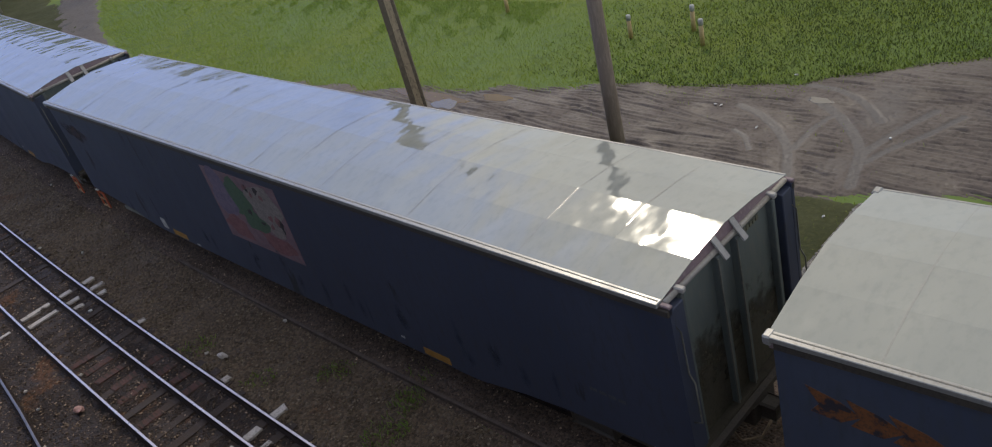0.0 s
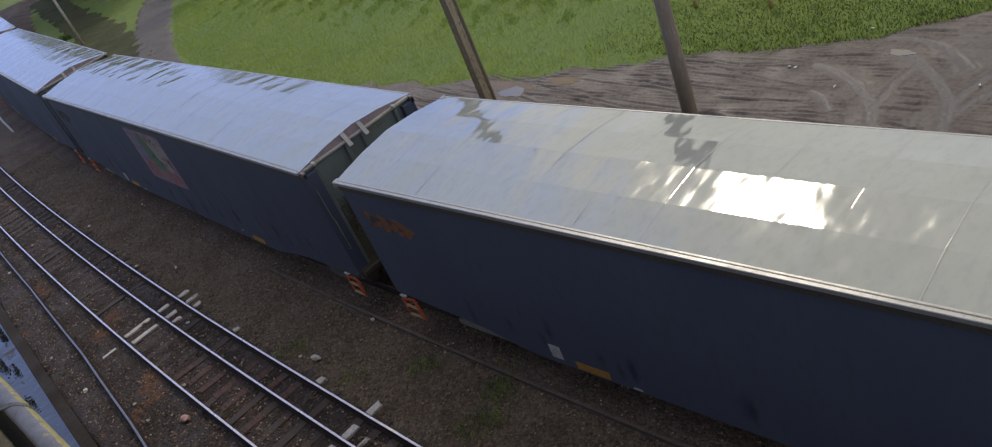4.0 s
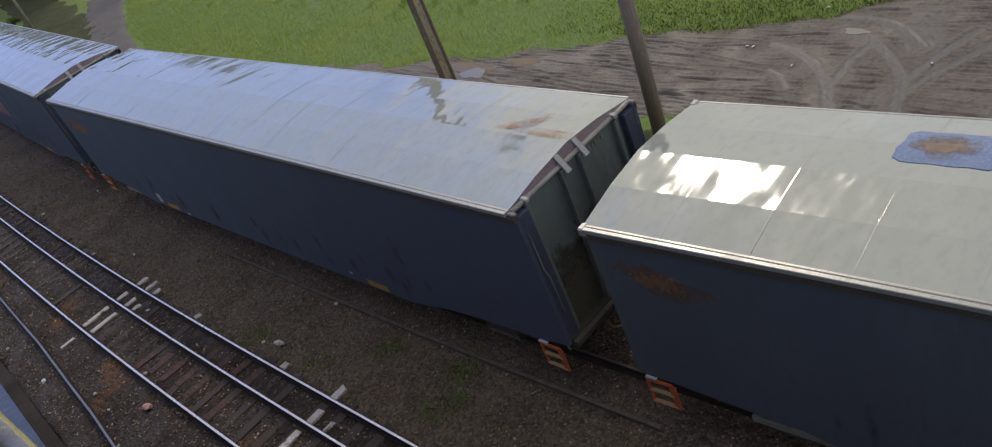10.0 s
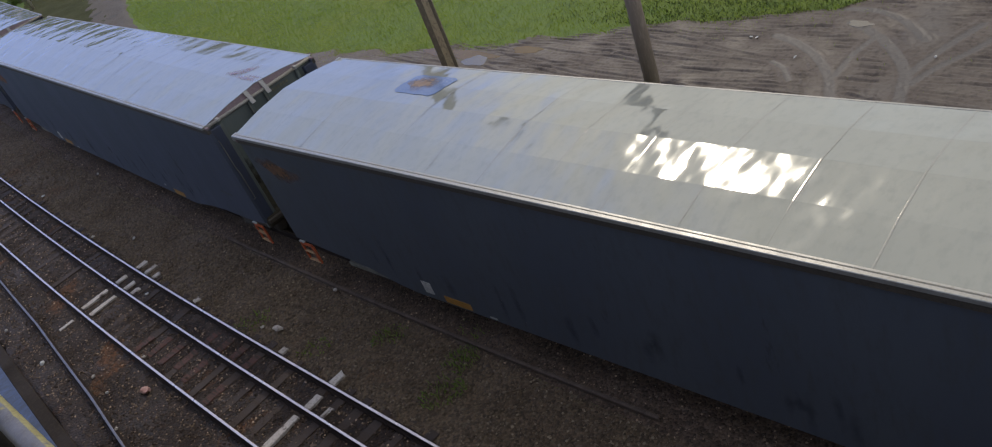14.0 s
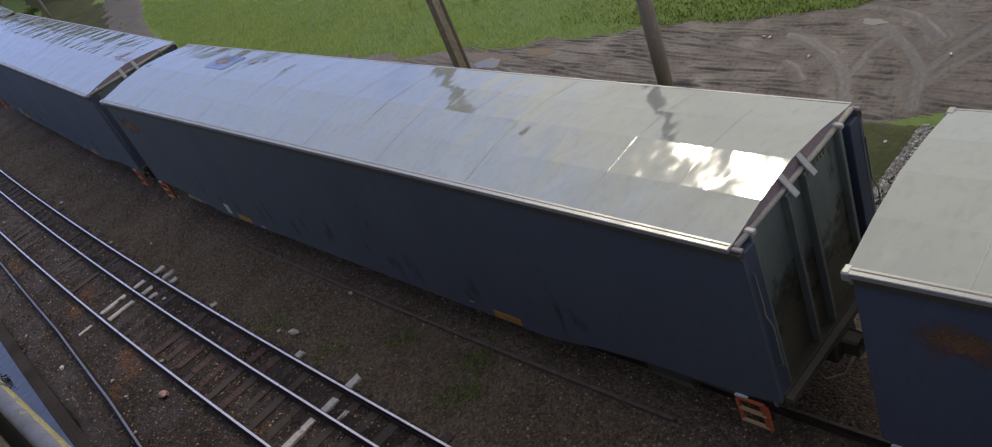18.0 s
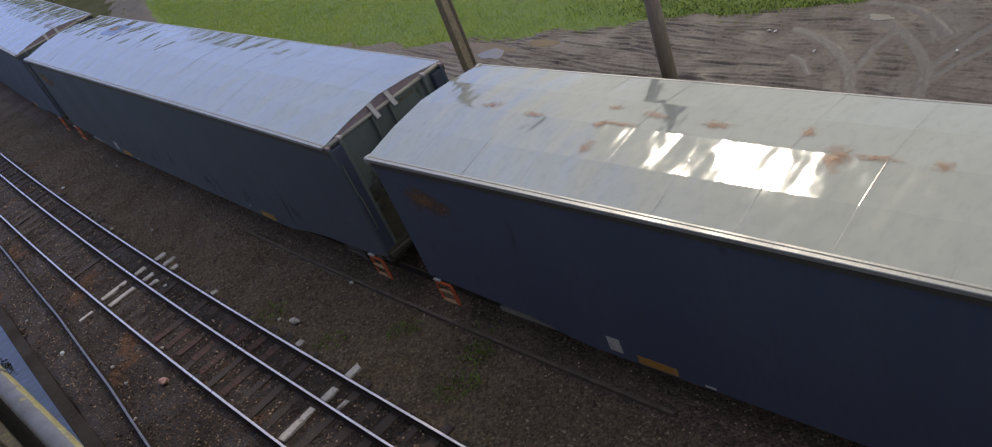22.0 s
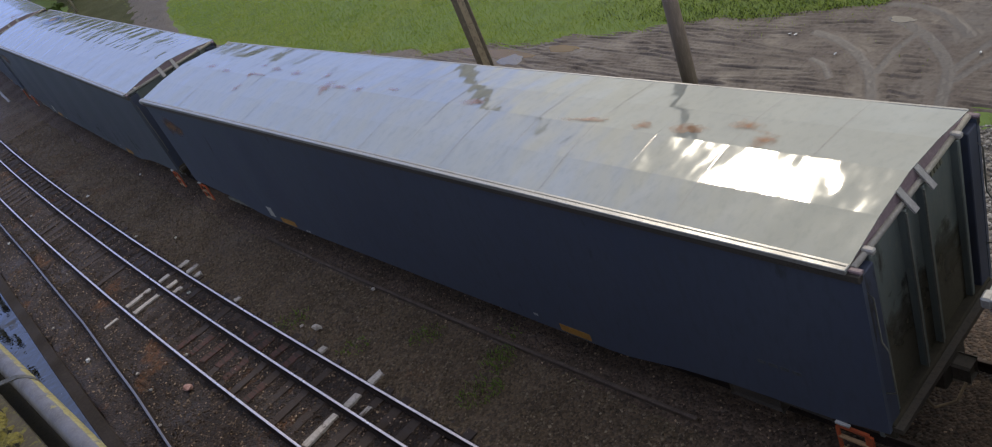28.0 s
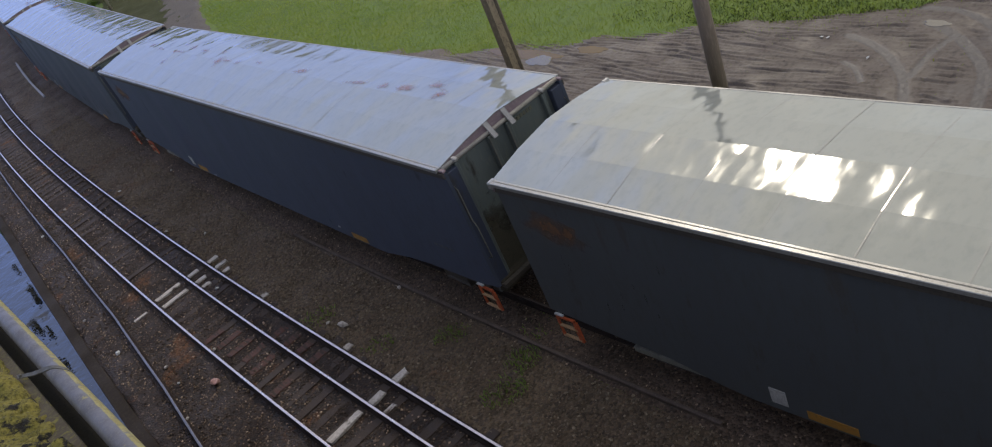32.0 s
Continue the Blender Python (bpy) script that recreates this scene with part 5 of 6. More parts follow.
def roof_z(y):
    return float(np.interp(-y, [-p[0] for p in ROOF_PROFILE], [p[1] for p in ROOF_PROFILE]))


def roof_patch(car, name, x, y, rx, ry, mat, label, rng, turn=0.0, lift=0.01, uneven=0.45, square=0.0):
    out = blob_patch(rng, rx, ry, 28, uneven)
    if square:
        # towards a rectangle with rounded corners
        out = [(a * k, b * k) for a, b in out for k in (((abs(a / rx) ** square + abs(b / ry) ** square) ** (-1 / square)) * (1 + 0.03 * rng.uniform(-1, 1)),)]
    c, s = math.cos(turn), math.sin(turn)
    pts = [(x + a * c - b * s, y + a * s + b * c) for a, b in out]
    n = len(pts)
    verts = [(x, y, roof_z(y) + lift)] + [(a, b, roof_z(b) + lift) for a, b in pts] + [(a, b, roof_z(b) + lift - 0.004) for a, b in pts]
    faces = [(0, 1 + k, 1 + (k + 1) % n) for k in range(n)] + [(1 + k, 1 + n + k, 1 + n + (k + 1) % n, 1 + (k + 1) % n) for k in range(n)]
    part(name, mesh_of(name, verts, faces, mat), None, car, label)


def side_patch(car, name, x, z, outline, mat, label, lift=0.0, parent=None):
    y = HW - 0.045 + 0.004 + lift
    n = len(outline)
    verts = [(x + a, y, z + b) for a, b in outline] + [(x + a, y - 0.006, z + b) for a, b in outline]
    faces = [tuple(range(n - 1, -1, -1))] + [(k, (k + 1) % n, n + (k + 1) % n, n + k) for k in range(n)]
    return part(name, mesh_of(name, verts, faces, mat), None, parent or car, label)


def rect(w, h):
    return [(-w / 2, -h / 2), (w / 2, -h / 2), (w / 2, h / 2), (-w / 2, h / 2)]


def logo(car, mat, label, rng, strong):
    """A worn slanted emblem near the front: letters of plain shapes where fresh, one smear where faded."""
    if not strong:
        side_patch(car, "emblem", 8.62, 2.96, [(a, b + 0.16 * a) for a, b in blob_patch(rng, 0.72, 0.24, 20, 0.35)], mat, label)
        return
    for k in range(3):
        x, h = 9.05 - 0.42 * k, 0.2
        side_patch(car, "emblem", x, 2.93 - 0.03 * k, [(0.24, h), (-0.12, 0.1), (-0.34, -0.02), (-0.12, -h * 0.95), (0.2, -h * 0.8), (0.1, -0.02)], mat, label)


def place(line, s):
    ax, ay, _ = at(line, s + PIVOT)
    bx, by, _ = at(line, s - PIVOT)
    return pose((ax + bx) / 2, (ay + by) / 2, 0, 0, 0, math.degrees(math.atan2(ay - by, ax - bx)))


def build_train():
    rng = random.Random(77)
    base = build_wagon()
    cars = [base] + [copy_thing(base, Matrix.Identity(4)) for _ in range(8)]
    # cars[3] is the wagon with the painted panel; those before it are ahead, those after it follow
    for i, c in enumerate(cars):
        strong = i == 4
        logo(c, M["logo"] if strong else M["smear"] if i in (5, 6, 7) else M["faded"], "worn orange emblem" if strong else "faded orange emblem", rng, strong)
    # paler navy imitates the glare over the sides of wagons 4 to 6
    for i, c in enumerate(cars):
        for ob in c.children:
            if i > 3 and ob.name.startswith("side_panel"):
                ob.data = ob.data.copy()
                ob.data.materials[0] = M["pale_blue_navy" if i in (4, 6) else "pale_navy" if i < 7 else "slate"]
    tagged(cars[3], "navy blue covered wagon with a pink and green painted panel")
    mural = side_patch(cars[3], "painted_panel", 0.2, 2.5, rect(2.75, 1.7), M["mural_pink"], "pink and green painted panel")
    for x, z, rx, ry, m in ((-0.55, 2.75, 0.62, 0.5, "mural_cream"), (0.45, 2.8, 0.4, 0.5, "mural_green"), (0.1, 2.35, 0.42, 0.28, "mural_green"), (1.1, 2.75, 0.42, 0.55, "mural_lilac"), (1.0, 2.0, 0.5, 0.25, "mural_red"), (-0.4, 1.95, 0.62, 0.22, "mural_red"), (0.35, 1.95, 0.4, 0.2, "mural_pink")):
        side_patch(cars[3], "paint_patch", x, z, blob_patch(rng, rx, ry, 16, 0.3), M[m], "", 0.004 + 0.002 * rng.random(), mural)
    for k in range(13):
        side_patch(cars[3], "paint_patch", rng.uniform(-1.0, 0.2), rng.uniform(2.35, 3.2), blob_patch(rng, rng.uniform(0.04, 0.1), rng.uniform(0.04, 0.09), 10, 0.4), M["mural_dark" if k % 2 else "mural_red"], "", 0.009, mural)
    for x, y, rx, ry, q in ((-8.5, -0.38, 0.35, 0.08, 0.9), (-9.06, -0.10, 0.42, 0.06, 0.0), (-8.2, -0.2, 0.3, 0.06, 0.6), (-9.1, -0.22, 0.3, 0.04, 0.0)):
        roof_patch(cars[4], "rust_stain", x, y, rx * 1.2, ry * 1.7, M["rust"], "orange rust streak", rng, q)
    tagged(cars[4], "navy blue covered wagon with an orange emblem and rust-streaked roof")
    tagged(cars[5], "navy blue covered wagon with a blue patch on its roof")
    roof_patch(cars[5], "blue_patch", 6.0, -0.68, 0.55, 0.35, M["blue"], "blue painted square on the roof", rng, 0.0, 0.009, 0.04, 14.0)
    roof_patch(cars[5], "residue", 6.06, -0.74, 0.46, 0.24, M["brown"], "brown residue", rng, 0.1, 0.0125, 0.3)
    RUST_SPOTS = ((2.31, 0.02, 0.24, 0.14), (1.86, -0.03, 0.3, 0.05), (2.85, -0.37, 0.14, 0.06), (1.19, -0.03, 0.2, 0.05), (5.62, 0.46, 0.15, 0.07), (5.74, -0.02, 0.16, 0.05), (5.41, -0.05, 0.42, 0.03), (4.04, -0.33, 0.3, 0.06), (8.01, -0.12, 0.3, 0.05), (7.03, -0.03, 0.2, 0.05), (5.78, -0.45, 0.14, 0.05), (5.04, -0.37, 0.3, 0.05), (0.18, -0.2, 0.18, 0.04), (-2.17, -0.17, 0.42, 0.05), (-5.77, -0.16, 0.2, 0.06), (-6.49, -0.22, 0.26, 0.09), (-7.23, -0.48, 0.22, 0.09), (-7.63, -0.2, 0.24, 0.09), (-4.77, -0.11, 0.6, 0.03))
    for x, y, rx, ry in RUST_SPOTS:
        roof_patch(cars[6], "rust_stain", x, y, rx, ry * 1.9, M["rust"], "orange rust spot", rng, rng.uniform(-0.3, 0.3))
    tagged(cars[6], "navy blue covered wagon with orange rust spots on its roof")
    for i in (3, 4, 5):
        for k in range(22):
            x = rng.uniform(-7.5, 7.5)
            side_patch(cars[i], "smudge", x, rng.uniform(1.0, 1.5), blob_patch(rng, rng.uniform(0.06, 0.15), rng.uniform(0.15, 0.45), 12, 0.4), M["smudge"], "dark dirt smudge")
    tagged(cars[7], "scuffed slate-grey covered wagon with a clean grey roof")
    for k in range(9):
        side_patch(cars[7], "scuff", rng.uniform(6.5, 9.4), rng.uniform(1.6, 3.2), blob_patch(rng, rng.uniform(0.008, 0.02), rng.uniform(0.05, 0.2), 10, 0.5), M["scuff"], "grey scuff")
    for i, c in enumerate(cars):
        c.matrix_basis = place(TRAIN_LINE, CENTRES[0][1] - (i - CARS_AHEAD) * PITCH)
    return cars


WAGONS = build_train()


# ---------------------------------------------------------------- poles and posts
def build_poles():
    p = empty("utility_pole", "weathered dark round timber pole behind the train", "utility pole", m=pose(4.63, 16.56, -0.4, 2.0, 1.2, 0))
    part("shaft", tube(bmesh.new(), [(0, 0, 0.0), (0.0, 0, 3), (0.0, 0, 6), (0, 0, 10.5)], [0.17, 0.16, 0.145, 0.12], 14), M["pole_wood"], p)
    p = empty("concrete_pole", "stained double-flanged concrete pole with slots", "utility pole", m=pose(1.09, 22.28, -0.4, 1.9, 0.6, -8))
    for a, w in ((-0.135, 0.15), (0.155, 0.08)):
        bm = bmesh.new()
        beam(bm, (a, 0, 0), (a * 0.8, 0, 10.5), w, 0.24, (0, 1, 0), 0.012)
        part("flange", bm, M["pole_flange"], p)
    part("web", beam(bmesh.new(), (0.03, 0, 0), (0.02, 0, 10.5), 0.22, 0.19, (0, 1, 0)), M["concrete_pole"], p, "pale recessed web")
    for k in range(10):
        part("slot_bar", box_bm((-0.08, -0.112, 0.6 + k), (0.11, 0.112, 1.45 + k), 0.01), M["concrete_pole"], p)
    x, y, th = at(TRAIN_LINE, 42.6, 4.92)
    p = empty("far_post", "pale thin post beside the far curve", "post", m=pose(x, y, -0.3))
    part("shaft", tube(bmesh.new(), [(0, 0, 0), (0, 0, 6.5)], [0.1, 0.08], 10), M["capsteel"], p)
    for px, py, h in ((7.99, 24.52, 0.75), (9.3, 22.3, 0.8), (9.6, 23.5, 0.8), (5.6, 30.5, 0.8)):
        post = empty("marker_post", "short yellow marker post with a white top in the grass", "marker post", "posts in the grass", m=pose(px, py, -0.32, 2, 1, 20))
        part("shaft", tube(bmesh.new(), [(0, 0, 0), (0, 0, h * 0.8)], 0.07, 10), M["post_yellow"], post)
        part("cap", tube(bmesh.new(), [(0, 0, h * 0.8), (0, 0, h), (0, 0, h + 0.02)], [0.075, 0.075, 0.05], 10), M["white"], post, "white cap")


build_poles()


# ---------------------------------------------------------------- loose stones, gravel and litter
def stone_mesh(rng, n):
    """Verts and faces of n lumps at the origin, as templates."""
    bm = bmesh.new()
    bmesh.ops.create_icosphere(bm, subdivisions=1, radius=0.5)
    base = np.array([v.co[:] for v in bm.verts])
    faces = np.array([[v.index for v in f.verts] for f in bm.faces])
    bm.free()
    return base, faces


def scatter_stones(name, n, place_fn, size, mat, label, category, seed, flat=0.65):
    r = np.random.RandomState(seed)
    base, faces = stone_mesh(None, 1)
    x, y, z = place_fn(r, n)
    n = len(x)
    sz = size[0] + (size[1] - size[0]) * r.rand(n) ** 2
    q = r.rand(n) * 6.28
    v = base[None] * (0.75 + 0.5 * r.rand(n, len(base), 1)) * np.stack([sz, sz * (0.6 + 0.4 * r.rand(n)), sz * flat], 1)[:, None]
    c, s = np.cos(q)[:, None], np.sin(q)[:, None]
    vx, vy = v[..., 0] * c - v[..., 1] * s, v[..., 0] * s + v[..., 1] * c
    V = np.stack([vx + x[:, None], vy + y[:, None], v[..., 2] + (z + sz * flat * 0.25)[:, None]], -1).reshape(-1, 3)
    F = (faces[None] + (np.arange(n) * len(base))[:, None, None]).reshape(-1, 3)
    me = bpy.data.meshes.new(name)
    me.from_pydata(V.tolist(), [], F.tolist())
    me.materials.append(mat)
    thing(name, me, None, label, category, kind="stuff")


def on_bed(s0, s1, o0, o1, line=RAIL_LINE):
    def fn(r, n):
        s, o = s0 + (s1 - s0) * r.rand(n) ** 1.2, o0 + (o1 - o0) * r.rand(n)
        lx, ly, lt = (np.interp(s, STATIONS, c) for c in line)
        x, y = lx + o * np.sin(lt), ly - o * np.cos(lt)
        return x, y, bed_height(s, o, x, y)
    return fn


scatter_stones("ballast_stones", 17000, on_bed(-9, 34, 1.75, 3.55), (0.022, 0.065), M["stone"], "grey-brown ballast stones beside the train", "ballast", 41)
scatter_stones("oily_stones", 7000, on_bed(-9, 30, 3.5, 5.0), (0.02, 0.05), M["wetstone"], "dark brown stones beside the train", "ballast", 44)
scatter_stones("track_stones", 30000, on_bed(-9, 34, -1.75, 1.75), (0.02, 0.06), M["wetstone"], "dark wet stones and pale pebbles between the rails", "ballast", 42)


def gravel_place(r, n):
    s, o = -2.8 - 14 * r.rand(n) ** 2, 6.8 + 6.0 * r.rand(n)
    lx, ly, lt = (np.interp(s, STATIONS, c) for c in RAIL_LINE)
    x, y = lx + o * np.sin(lt), ly - o * np.cos(lt)
    keep = o < 11.9 + 0.4 * waves(x, y, 51, 1.5) - 0.25 * (s + 4)
    return x[keep], y[keep], (-0.165 + 0.03 * waves(x, y, 53, 1.0))[keep]


scatter_stones("gravel_heap", 14000, gravel_place, (0.035, 0.09), M["gravel"], "loose pale grey gravel behind the train", "gravel", 43)


def lump(name, mat, label, category, x, y, z, size, seed, group=""):
    rng = random.Random(seed)
    bm = bmesh.new()
    bmesh.ops.create_icosphere(bm, subdivisions=2, radius=0.5)
    for v in bm.verts:
        v.co = Vector((v.co.x * size[0], v.co.y * size[1], v.co.z * size[2])) * (1 + 0.6 * noise.noise(v.co * 2.6 + Vector((seed, 0, 0))))
    ob = thing(name, bm, mat, label, category, group)
    ob.matrix_basis = pose(x, y, z, rng.uniform(-10, 10), rng.uniform(-10, 10), rng.uniform(0, 360))


def build_litter():
    lump("brick_lump", M["pink"], "pinkish broken brick lump on the ballast", "brick", -7.54, 15.08, 0.03, (0.3, 0.17, 0.11), 3)
    lump("pale_stone", M["tie_pale"], "pale stone lying beside the rail", "stone", -4.58, 15.1, 0.04, (0.22, 0.14, 0.1), 4, "pale stones by the track")
    lump("pale_stone", M["litter"], "small white stone near the siding rail", "stone", -10.4, 17.9, 0.02, (0.14, 0.12, 0.08), 5, "pale stones by the track")
    rng = random.Random(61)
    for k in range(16):
        s, o = rng.uniform(-2, 24), rng.uniform(-1.6, 3.6)
        x, y, _ = at(RAIL_LINE, s, o)
        lump("pale_stone", M["tie_pale" if k % 3 else "litter"], "pale stone lying on the ballast", "stone", x, y, 0.02, (rng.uniform(0.06, 0.13), rng.uniform(0.05, 0.1), 0.06), 70 + k, "pale stones by the track")
    for px, py in ((10.09, 18.63), (8.05, 16.88), (7.87, 18.6), (7.95, 18.45), (7.2, 14.6), (9.9, 14.6), (7.3, 12.9), (6.9, 14.9)):
        lump("litter", M["litter"], "scrap of white litter in the mud", "litter", px, py, -0.22, (rng.uniform(0.06, 0.11), 0.05, 0.035), 90 + int(px * 10), "litter in the mud")


build_litter()


# ---------------------------------------------------------------- grass, weeds, bushes and trees
def blades(name, xs, ys, zs, height, width, mat, label, category, seed, lean=0.5, kind="stuff"):
    r = np.random.RandomState(seed)
    n = len(xs)
    h = height[0] + (height[1] - height[0]) * r.rand(n)
    q = r.rand(n) * 6.28
    w = width * (0.6 + 0.8 * r.rand(n))
    dx, dy = np.cos(q) * w, np.sin(q) * w
    lx, ly = (r.rand(n) - 0.5) * 2 * lean * h, (r.rand(n) - 0.5) * 2 * lean * h
    V = np.empty((n, 5, 3))
    V[:, 0] = np.stack([xs - dx, ys - dy, zs], 1)
    V[:, 1] = np.stack([xs + dx, ys + dy, zs], 1)
    V[:, 2] = np.stack([xs + dx * 0.7 + lx * 0.4, ys + dy * 0.7 + ly * 0.4, zs + h * 0.6], 1)
    V[:, 3] = np.stack([xs - dx * 0.7 + lx * 0.4, ys - dy * 0.7 + ly * 0.4, zs + h * 0.6], 1)
    V[:, 4] = np.stack([xs + lx, ys + ly, zs + h], 1)
    b = (np.arange(n) * 5)[:, None]
    F = np.concatenate([b + [0, 1, 2], b + [0, 2, 3], b + [3, 2, 4]]).tolist()
    me = bpy.data.meshes.new(name)
    me.from_pydata(V.reshape(-1, 3).tolist(), [], F)
    me.materials.append(mat)
    return me


def build_grass():
    r = np.random.RandomState(81)
    n = 260000
    s, o = -6 + 58 * r.rand(n), 7.6 + 20 * r.rand(n) ** 1.1
    lx, ly, lt = (np.interp(s, STATIONS, c) for c in RAIL_LINE)
    x, y = lx + o * np.sin(lt), ly - o * np.cos(lt)
    wob = 0.9 * waves(x, y, 21, 3.0) + 0.5 * waves(x, y, 22, 1.0)
    far = mud_far(s)
    near = np.interp(s, (-22, -5, -3, -1.5, 0.5, 1.5, 4.4, 5.6, 26), (12.7, 12.5, 12.3, 11.5, 11.1, 11.6, 11.3, 8.6, 8.0))
    half = np.interp(s, (20, 34, 44, 60), (0.8, 1.0, 1.35, 1.6))
    keep = (o > far + 0.6 * wob - 0.15) | ((o < near + 0.4 * wob) & (s > -4.3) & (s < 5.6) & (r.rand(n) < np.where(s > 2.4, 0.9, 0.35)) )
    keep &= ~((s > 22) & ((abs(o - road_mid(s)) < half + 0.2 * wob) | (abs(o - verge_mid(s)) < 1.3 + 0.3 * wob)))
    keep |= (o > far + 0.6 * wob - 1.0) & (r.rand(n) < 0.3) & (s < 22)
    keep |= (r.rand(n) < 0.012) & (s < 20)
    x, y, s, o = x[keep], y[keep], s[keep], o[keep]
    z = -0.32 + 0.05 * waves(x, y, 3, 6.0) + 0.5 * smoothstep(22, 60, o)
    me = blades("grass", x, y, z, (0.05, 0.14), 0.007, M["blade"], "", "", 82, 0.9)
    thing("grass", me, None, "bright green rough grass behind the muddy yard", "grass", kind="stuff")


def build_tall_grass():
    r = np.random.RandomState(85)
    n = 60000
    s, o = 12 + 34 * r.rand(n), 15.4 + 4.4 * r.rand(n)
    lx, ly, lt = (np.interp(s, STATIONS, c) for c in RAIL_LINE)
    x, y = lx + o * np.sin(lt), ly - o * np.cos(lt)
    keep = waves(x, y, 61, 1.3) + 0.6 * waves(x, y, 62, 0.5) + 0.25 * (o - 17.2) > 0.25
    x, y, o = x[keep], y[keep], o[keep]
    me = blades("tall_grass", x, y, -0.32 + 0.05 * waves(x, y, 3, 6.0), (0.06, 0.2), 0.006, M["scrub"], "", "", 86, 0.7)
    thing("tall_grass", me, None, "taller rank green growth in the grass", "grass", kind="stuff")
    # grass towards the gravel end of the yard, its shade put into a darker colour
    n = 90000
    s, o = -10 + 20 * r.rand(n), 15.0 + 10 * r.rand(n)
    lx, ly, lt = (np.interp(s, STATIONS, c) for c in RAIL_LINE)
    x, y = lx + o * np.sin(lt), ly - o * np.cos(lt)
    wob = 0.9 * waves(x, y, 21, 3.0) + 0.5 * waves(x, y, 22, 1.0)
    keep = (o > mud_far(s) + 0.6 * wob - 0.1) & (r.rand(n) < smoothstep(12.0, 0.0, s + 1.2 * waves(x, y, 63, 1.5)))
    x, y, o = x[keep], y[keep], o[keep]
    me = blades("dark_growth", x, y, -0.32 + 0.05 * waves(x, y, 3, 6.0) + 0.5 * smoothstep(22, 60, o), (0.05, 0.12), 0.010, M["rank"], "", "", 87, 0.9)
    thing("dark_growth", me, None, "green grass behind the mud, coloured dark as if in shade", "grass", kind="stuff")


def build_weeds():
    for k, (x, y, rad, n, h) in enumerate(((-1.71, 11.32, 0.36, 170, 0.12), (-1.22, 11.9, 0.3, 150, 0.12), (-2.4, 13.4, 0.3, 110, 0.1), (-5.2, 15.8, 0.35, 120, 0.1), (-0.6, 12.6, 0.4, 90, 0.08), (-3.9, 14.0, 0.3, 90, 0.08))):
        r = np.random.RandomState(200 + k)
        q, d = r.rand(n) * 6.28, rad * np.sqrt(r.rand(n))
        me = blades("weed_clump", x + d * np.cos(q) * 1.3, y + d * np.sin(q), np.full(n, -0.05), (h * 0.4, h), 0.011, M["weed"], "", "", 300 + k, 0.9)
        thing("weed_clump", me, None, "low green weeds growing in the dark ballast", "weeds", "weeds by the track", kind="stuff")


def crown_mesh(name, rng, clumps, per, size, leaf):
    V, F = [], []
    for cx, cy, cz, cr in clumps:
        for _ in range(per):
            d = Vector((rng.gauss(0, 1), rng.gauss(0, 1), rng.gauss(0, 0.8))).normalized() * cr * rng.uniform(0.55, 1.05)
            p = Vector((cx, cy, cz)) + d
            a = Vector((rng.uniform(-1, 1), rng.uniform(-1, 1), rng.uniform(-0.6, 0.6))).normalized()
            b = a.orthogonal().normalized()
            b = Matrix.Rotation(rng.uniform(0, 6.28), 3, a) @ b
            l = leaf * rng.uniform(0.6, 1.3)
            i = len(V)
            V += [p - a * l, p + b * l * 0.45, p + a * l, p - b * l * 0.45]
            F.append((i, i + 1, i + 2, i + 3))
    return mesh_of(name, V, F, M["leaf"])


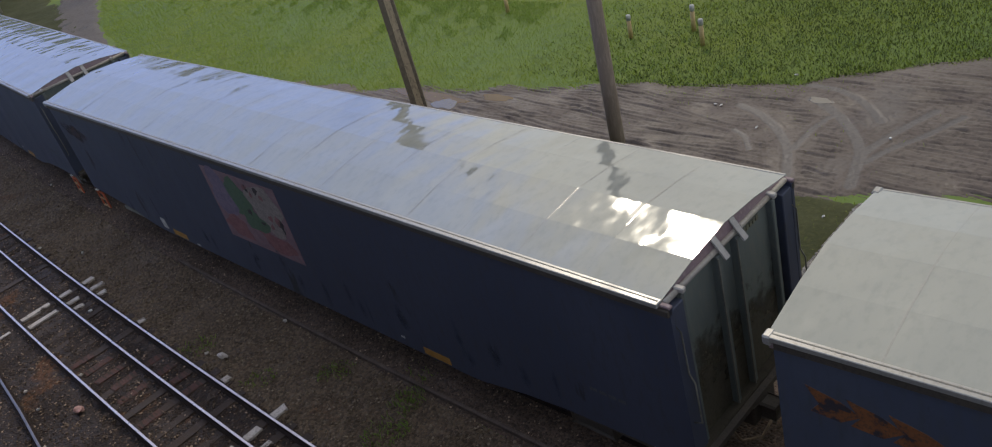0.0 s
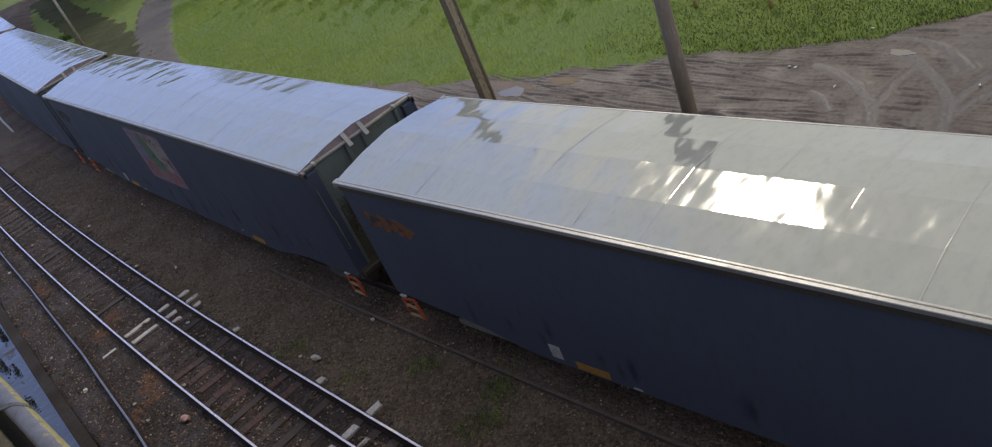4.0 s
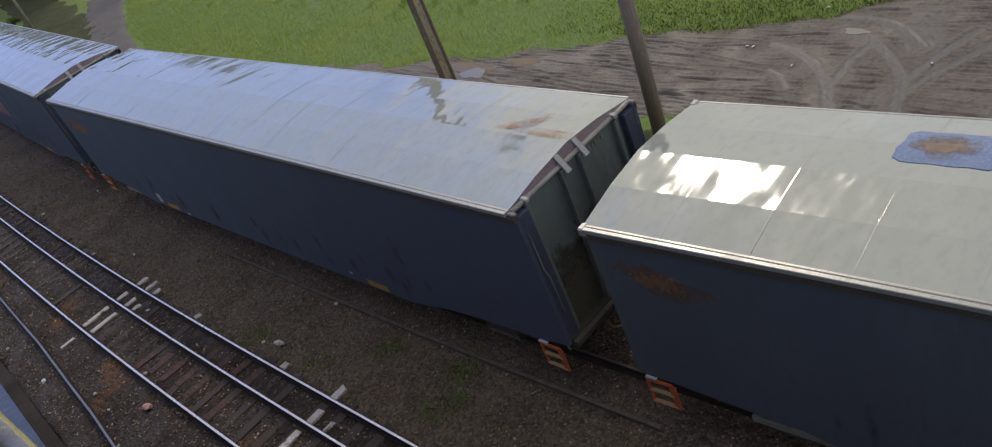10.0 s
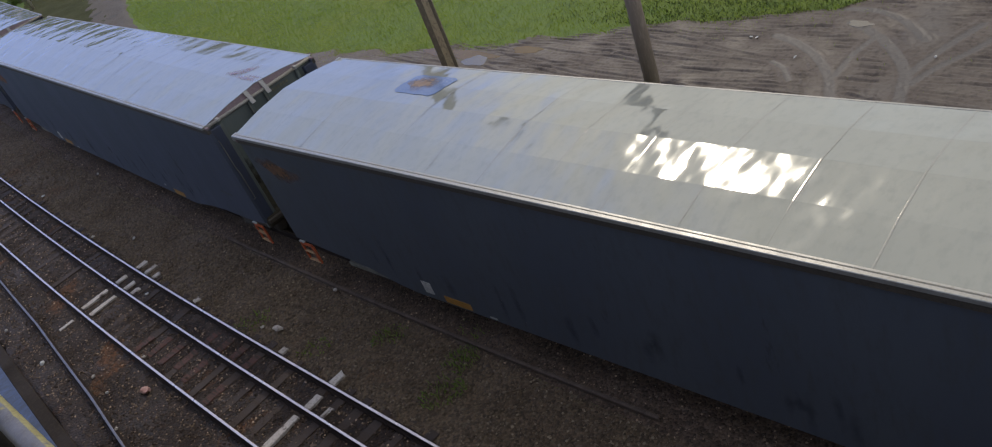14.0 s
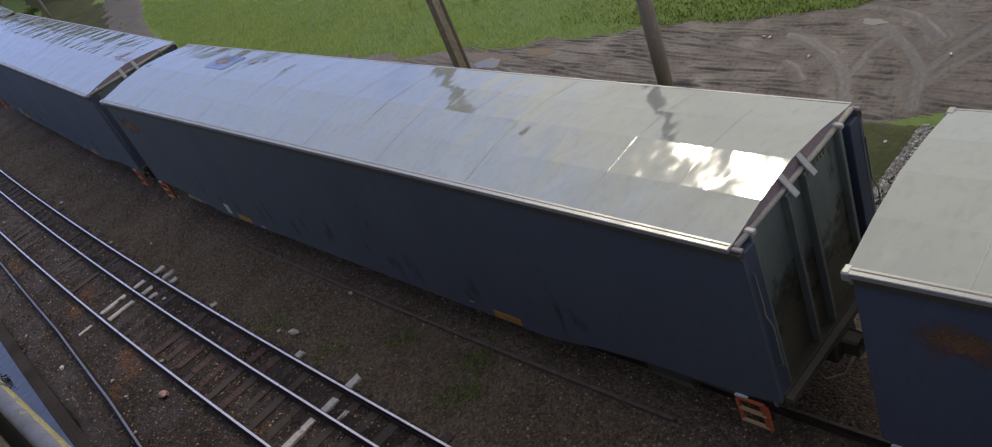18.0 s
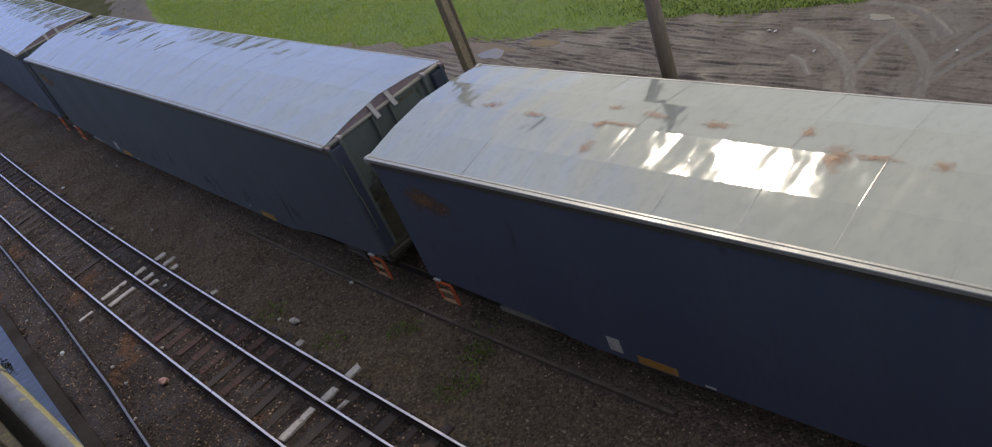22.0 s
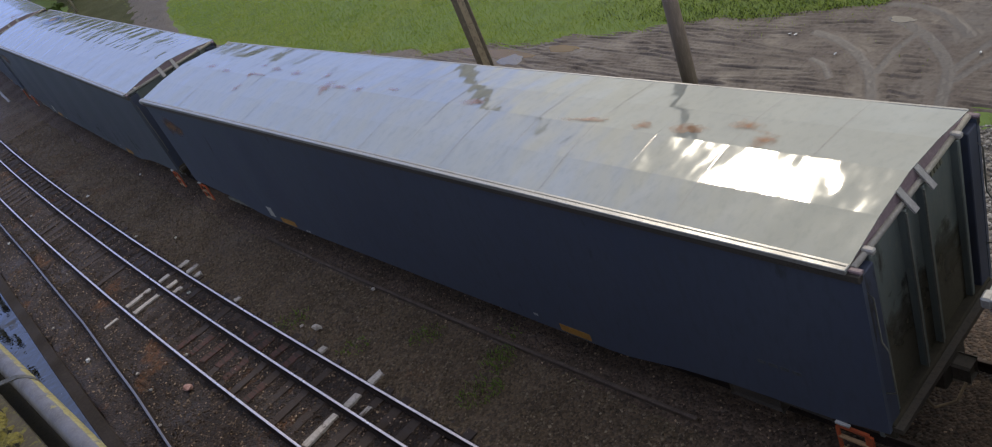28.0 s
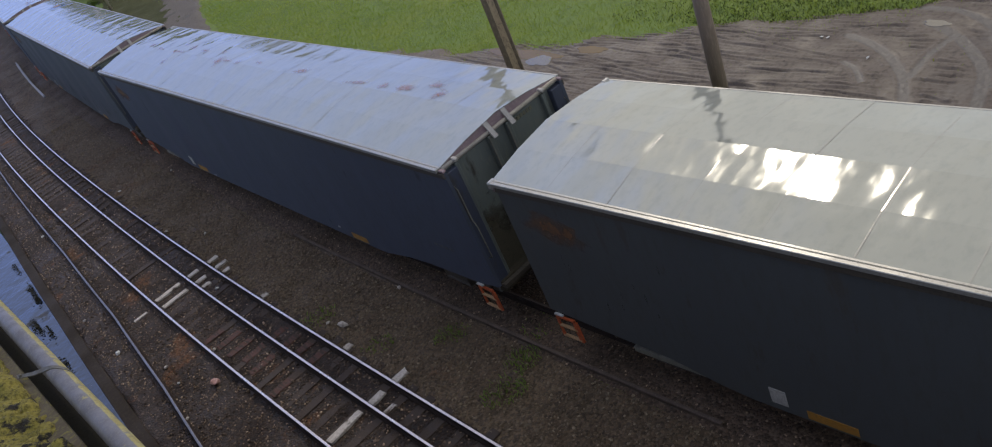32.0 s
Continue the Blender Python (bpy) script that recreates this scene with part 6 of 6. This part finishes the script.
def build_tree(seed, height):
    rng = random.Random(seed)
    t = empty("tree", "leafy dark green tree at the edge of the grass", "tree", "trees beyond the grass")
    bend = [(0, 0, 0), (0.1, 0.05, height * 0.2), (-0.1, 0.15, height * 0.42), (0.1, 0.1, height * 0.7)]
    part("trunk", tube(bmesh.new(), bend, [0.3, 0.24, 0.19, 0.07], 10), M["bark"], t)
    clumps = []
    for k in range(9):
        q, z0 = rng.uniform(0, 6.28), height * rng.uniform(0.25, 0.6)
        ln = height * rng.uniform(0.2, 0.36)
        tip = (math.cos(q) * ln, math.sin(q) * ln, z0 + ln * rng.uniform(0.5, 1.1))
        part("limb", tube(bmesh.new(), [(0, 0.1, z0), (tip[0] * 0.5, tip[1] * 0.5 + 0.05, z0 + (tip[2] - z0) * 0.4), tip], [0.1, 0.07, 0.03], 6), M["bark"], t)
        clumps.append((*tip, height * rng.uniform(0.1, 0.17)))
        clumps.append((tip[0] * 0.6, tip[1] * 0.6, tip[2] + rng.uniform(-0.4, 0.9), height * rng.uniform(0.09, 0.15)))
    clumps.append((0, 0, height * 0.85, height * 0.15))
    part("crown", crown_mesh("crown", rng, clumps, 240, 1, 0.22), None, t)
    return t


def build_greenery():
    rng = random.Random(91)
    kinds = [build_tree(1, 9.5), build_tree(2, 11.0), build_tree(3, 8.5)]
    spots = [(70, 15.5), (78, 13.5), (76, 17), (86, 12), (84, 15.5), (95, 11), (92, 15), (62, 24), (105, 9), (101, 14)]
    for i, (s, o) in enumerate(spots):
        x, y, _ = at(RAIL_LINE, s, o)
        m = pose(x, y, -0.3, 0, 0, rng.uniform(0, 360))
        if i < 3:
            kinds[i].matrix_basis = m
        else:
            copy_thing(kinds[i % 3], m)
    base = None
    for i in range(5):
        s, o = 52 + 2.6 * i, 8.3 + rng.uniform(-0.3, 0.5)
        x, y, _ = at(RAIL_LINE, s, o)
        m = pose(x, y, -0.3, 0, 0, rng.uniform(0, 360))
        if base is None:
            base = empty("bush", "low green scrub beside the far rails", "bush", "scrub beside the far rails", m=m)
            r2 = random.Random(5)
            cl = [(r2.uniform(-1.1, 1.1), r2.uniform(-0.8, 0.8), r2.uniform(0.02, 0.2), r2.uniform(0.12, 0.3)) for _ in range(14)]
            for c in cl[:4]:
                part("stem", tube(bmesh.new(), [(0, 0, -0.05), (c[0] * 0.5, c[1] * 0.5, c[2] * 0.5), c[:3]], [0.02, 0.015, 0.008], 6), M["bark"], base)
            part("crown", crown_mesh("crown", r2, cl, 260, 1, 0.05), None, base)
            base.children[-1].data.materials[0] = M["scrub"]
        else:
            copy_thing(base, m)


build_grass()
build_tall_grass()
build_weeds()
build_greenery()


# ---------------------------------------------------------------- the train's run
def motions():
    ts, ss = [c[0] for c in CENTRES], [c[1] for c in CENTRES]
    for i, car in enumerate(WAGONS):
        rows = []
        for k in range(33):
            s = float(np.interp(k, ts, ss)) - (i - CARS_AHEAD) * PITCH
            rows.append((float(k), place(TRAIN_LINE, s)))
        walk(car, rows)


motions()
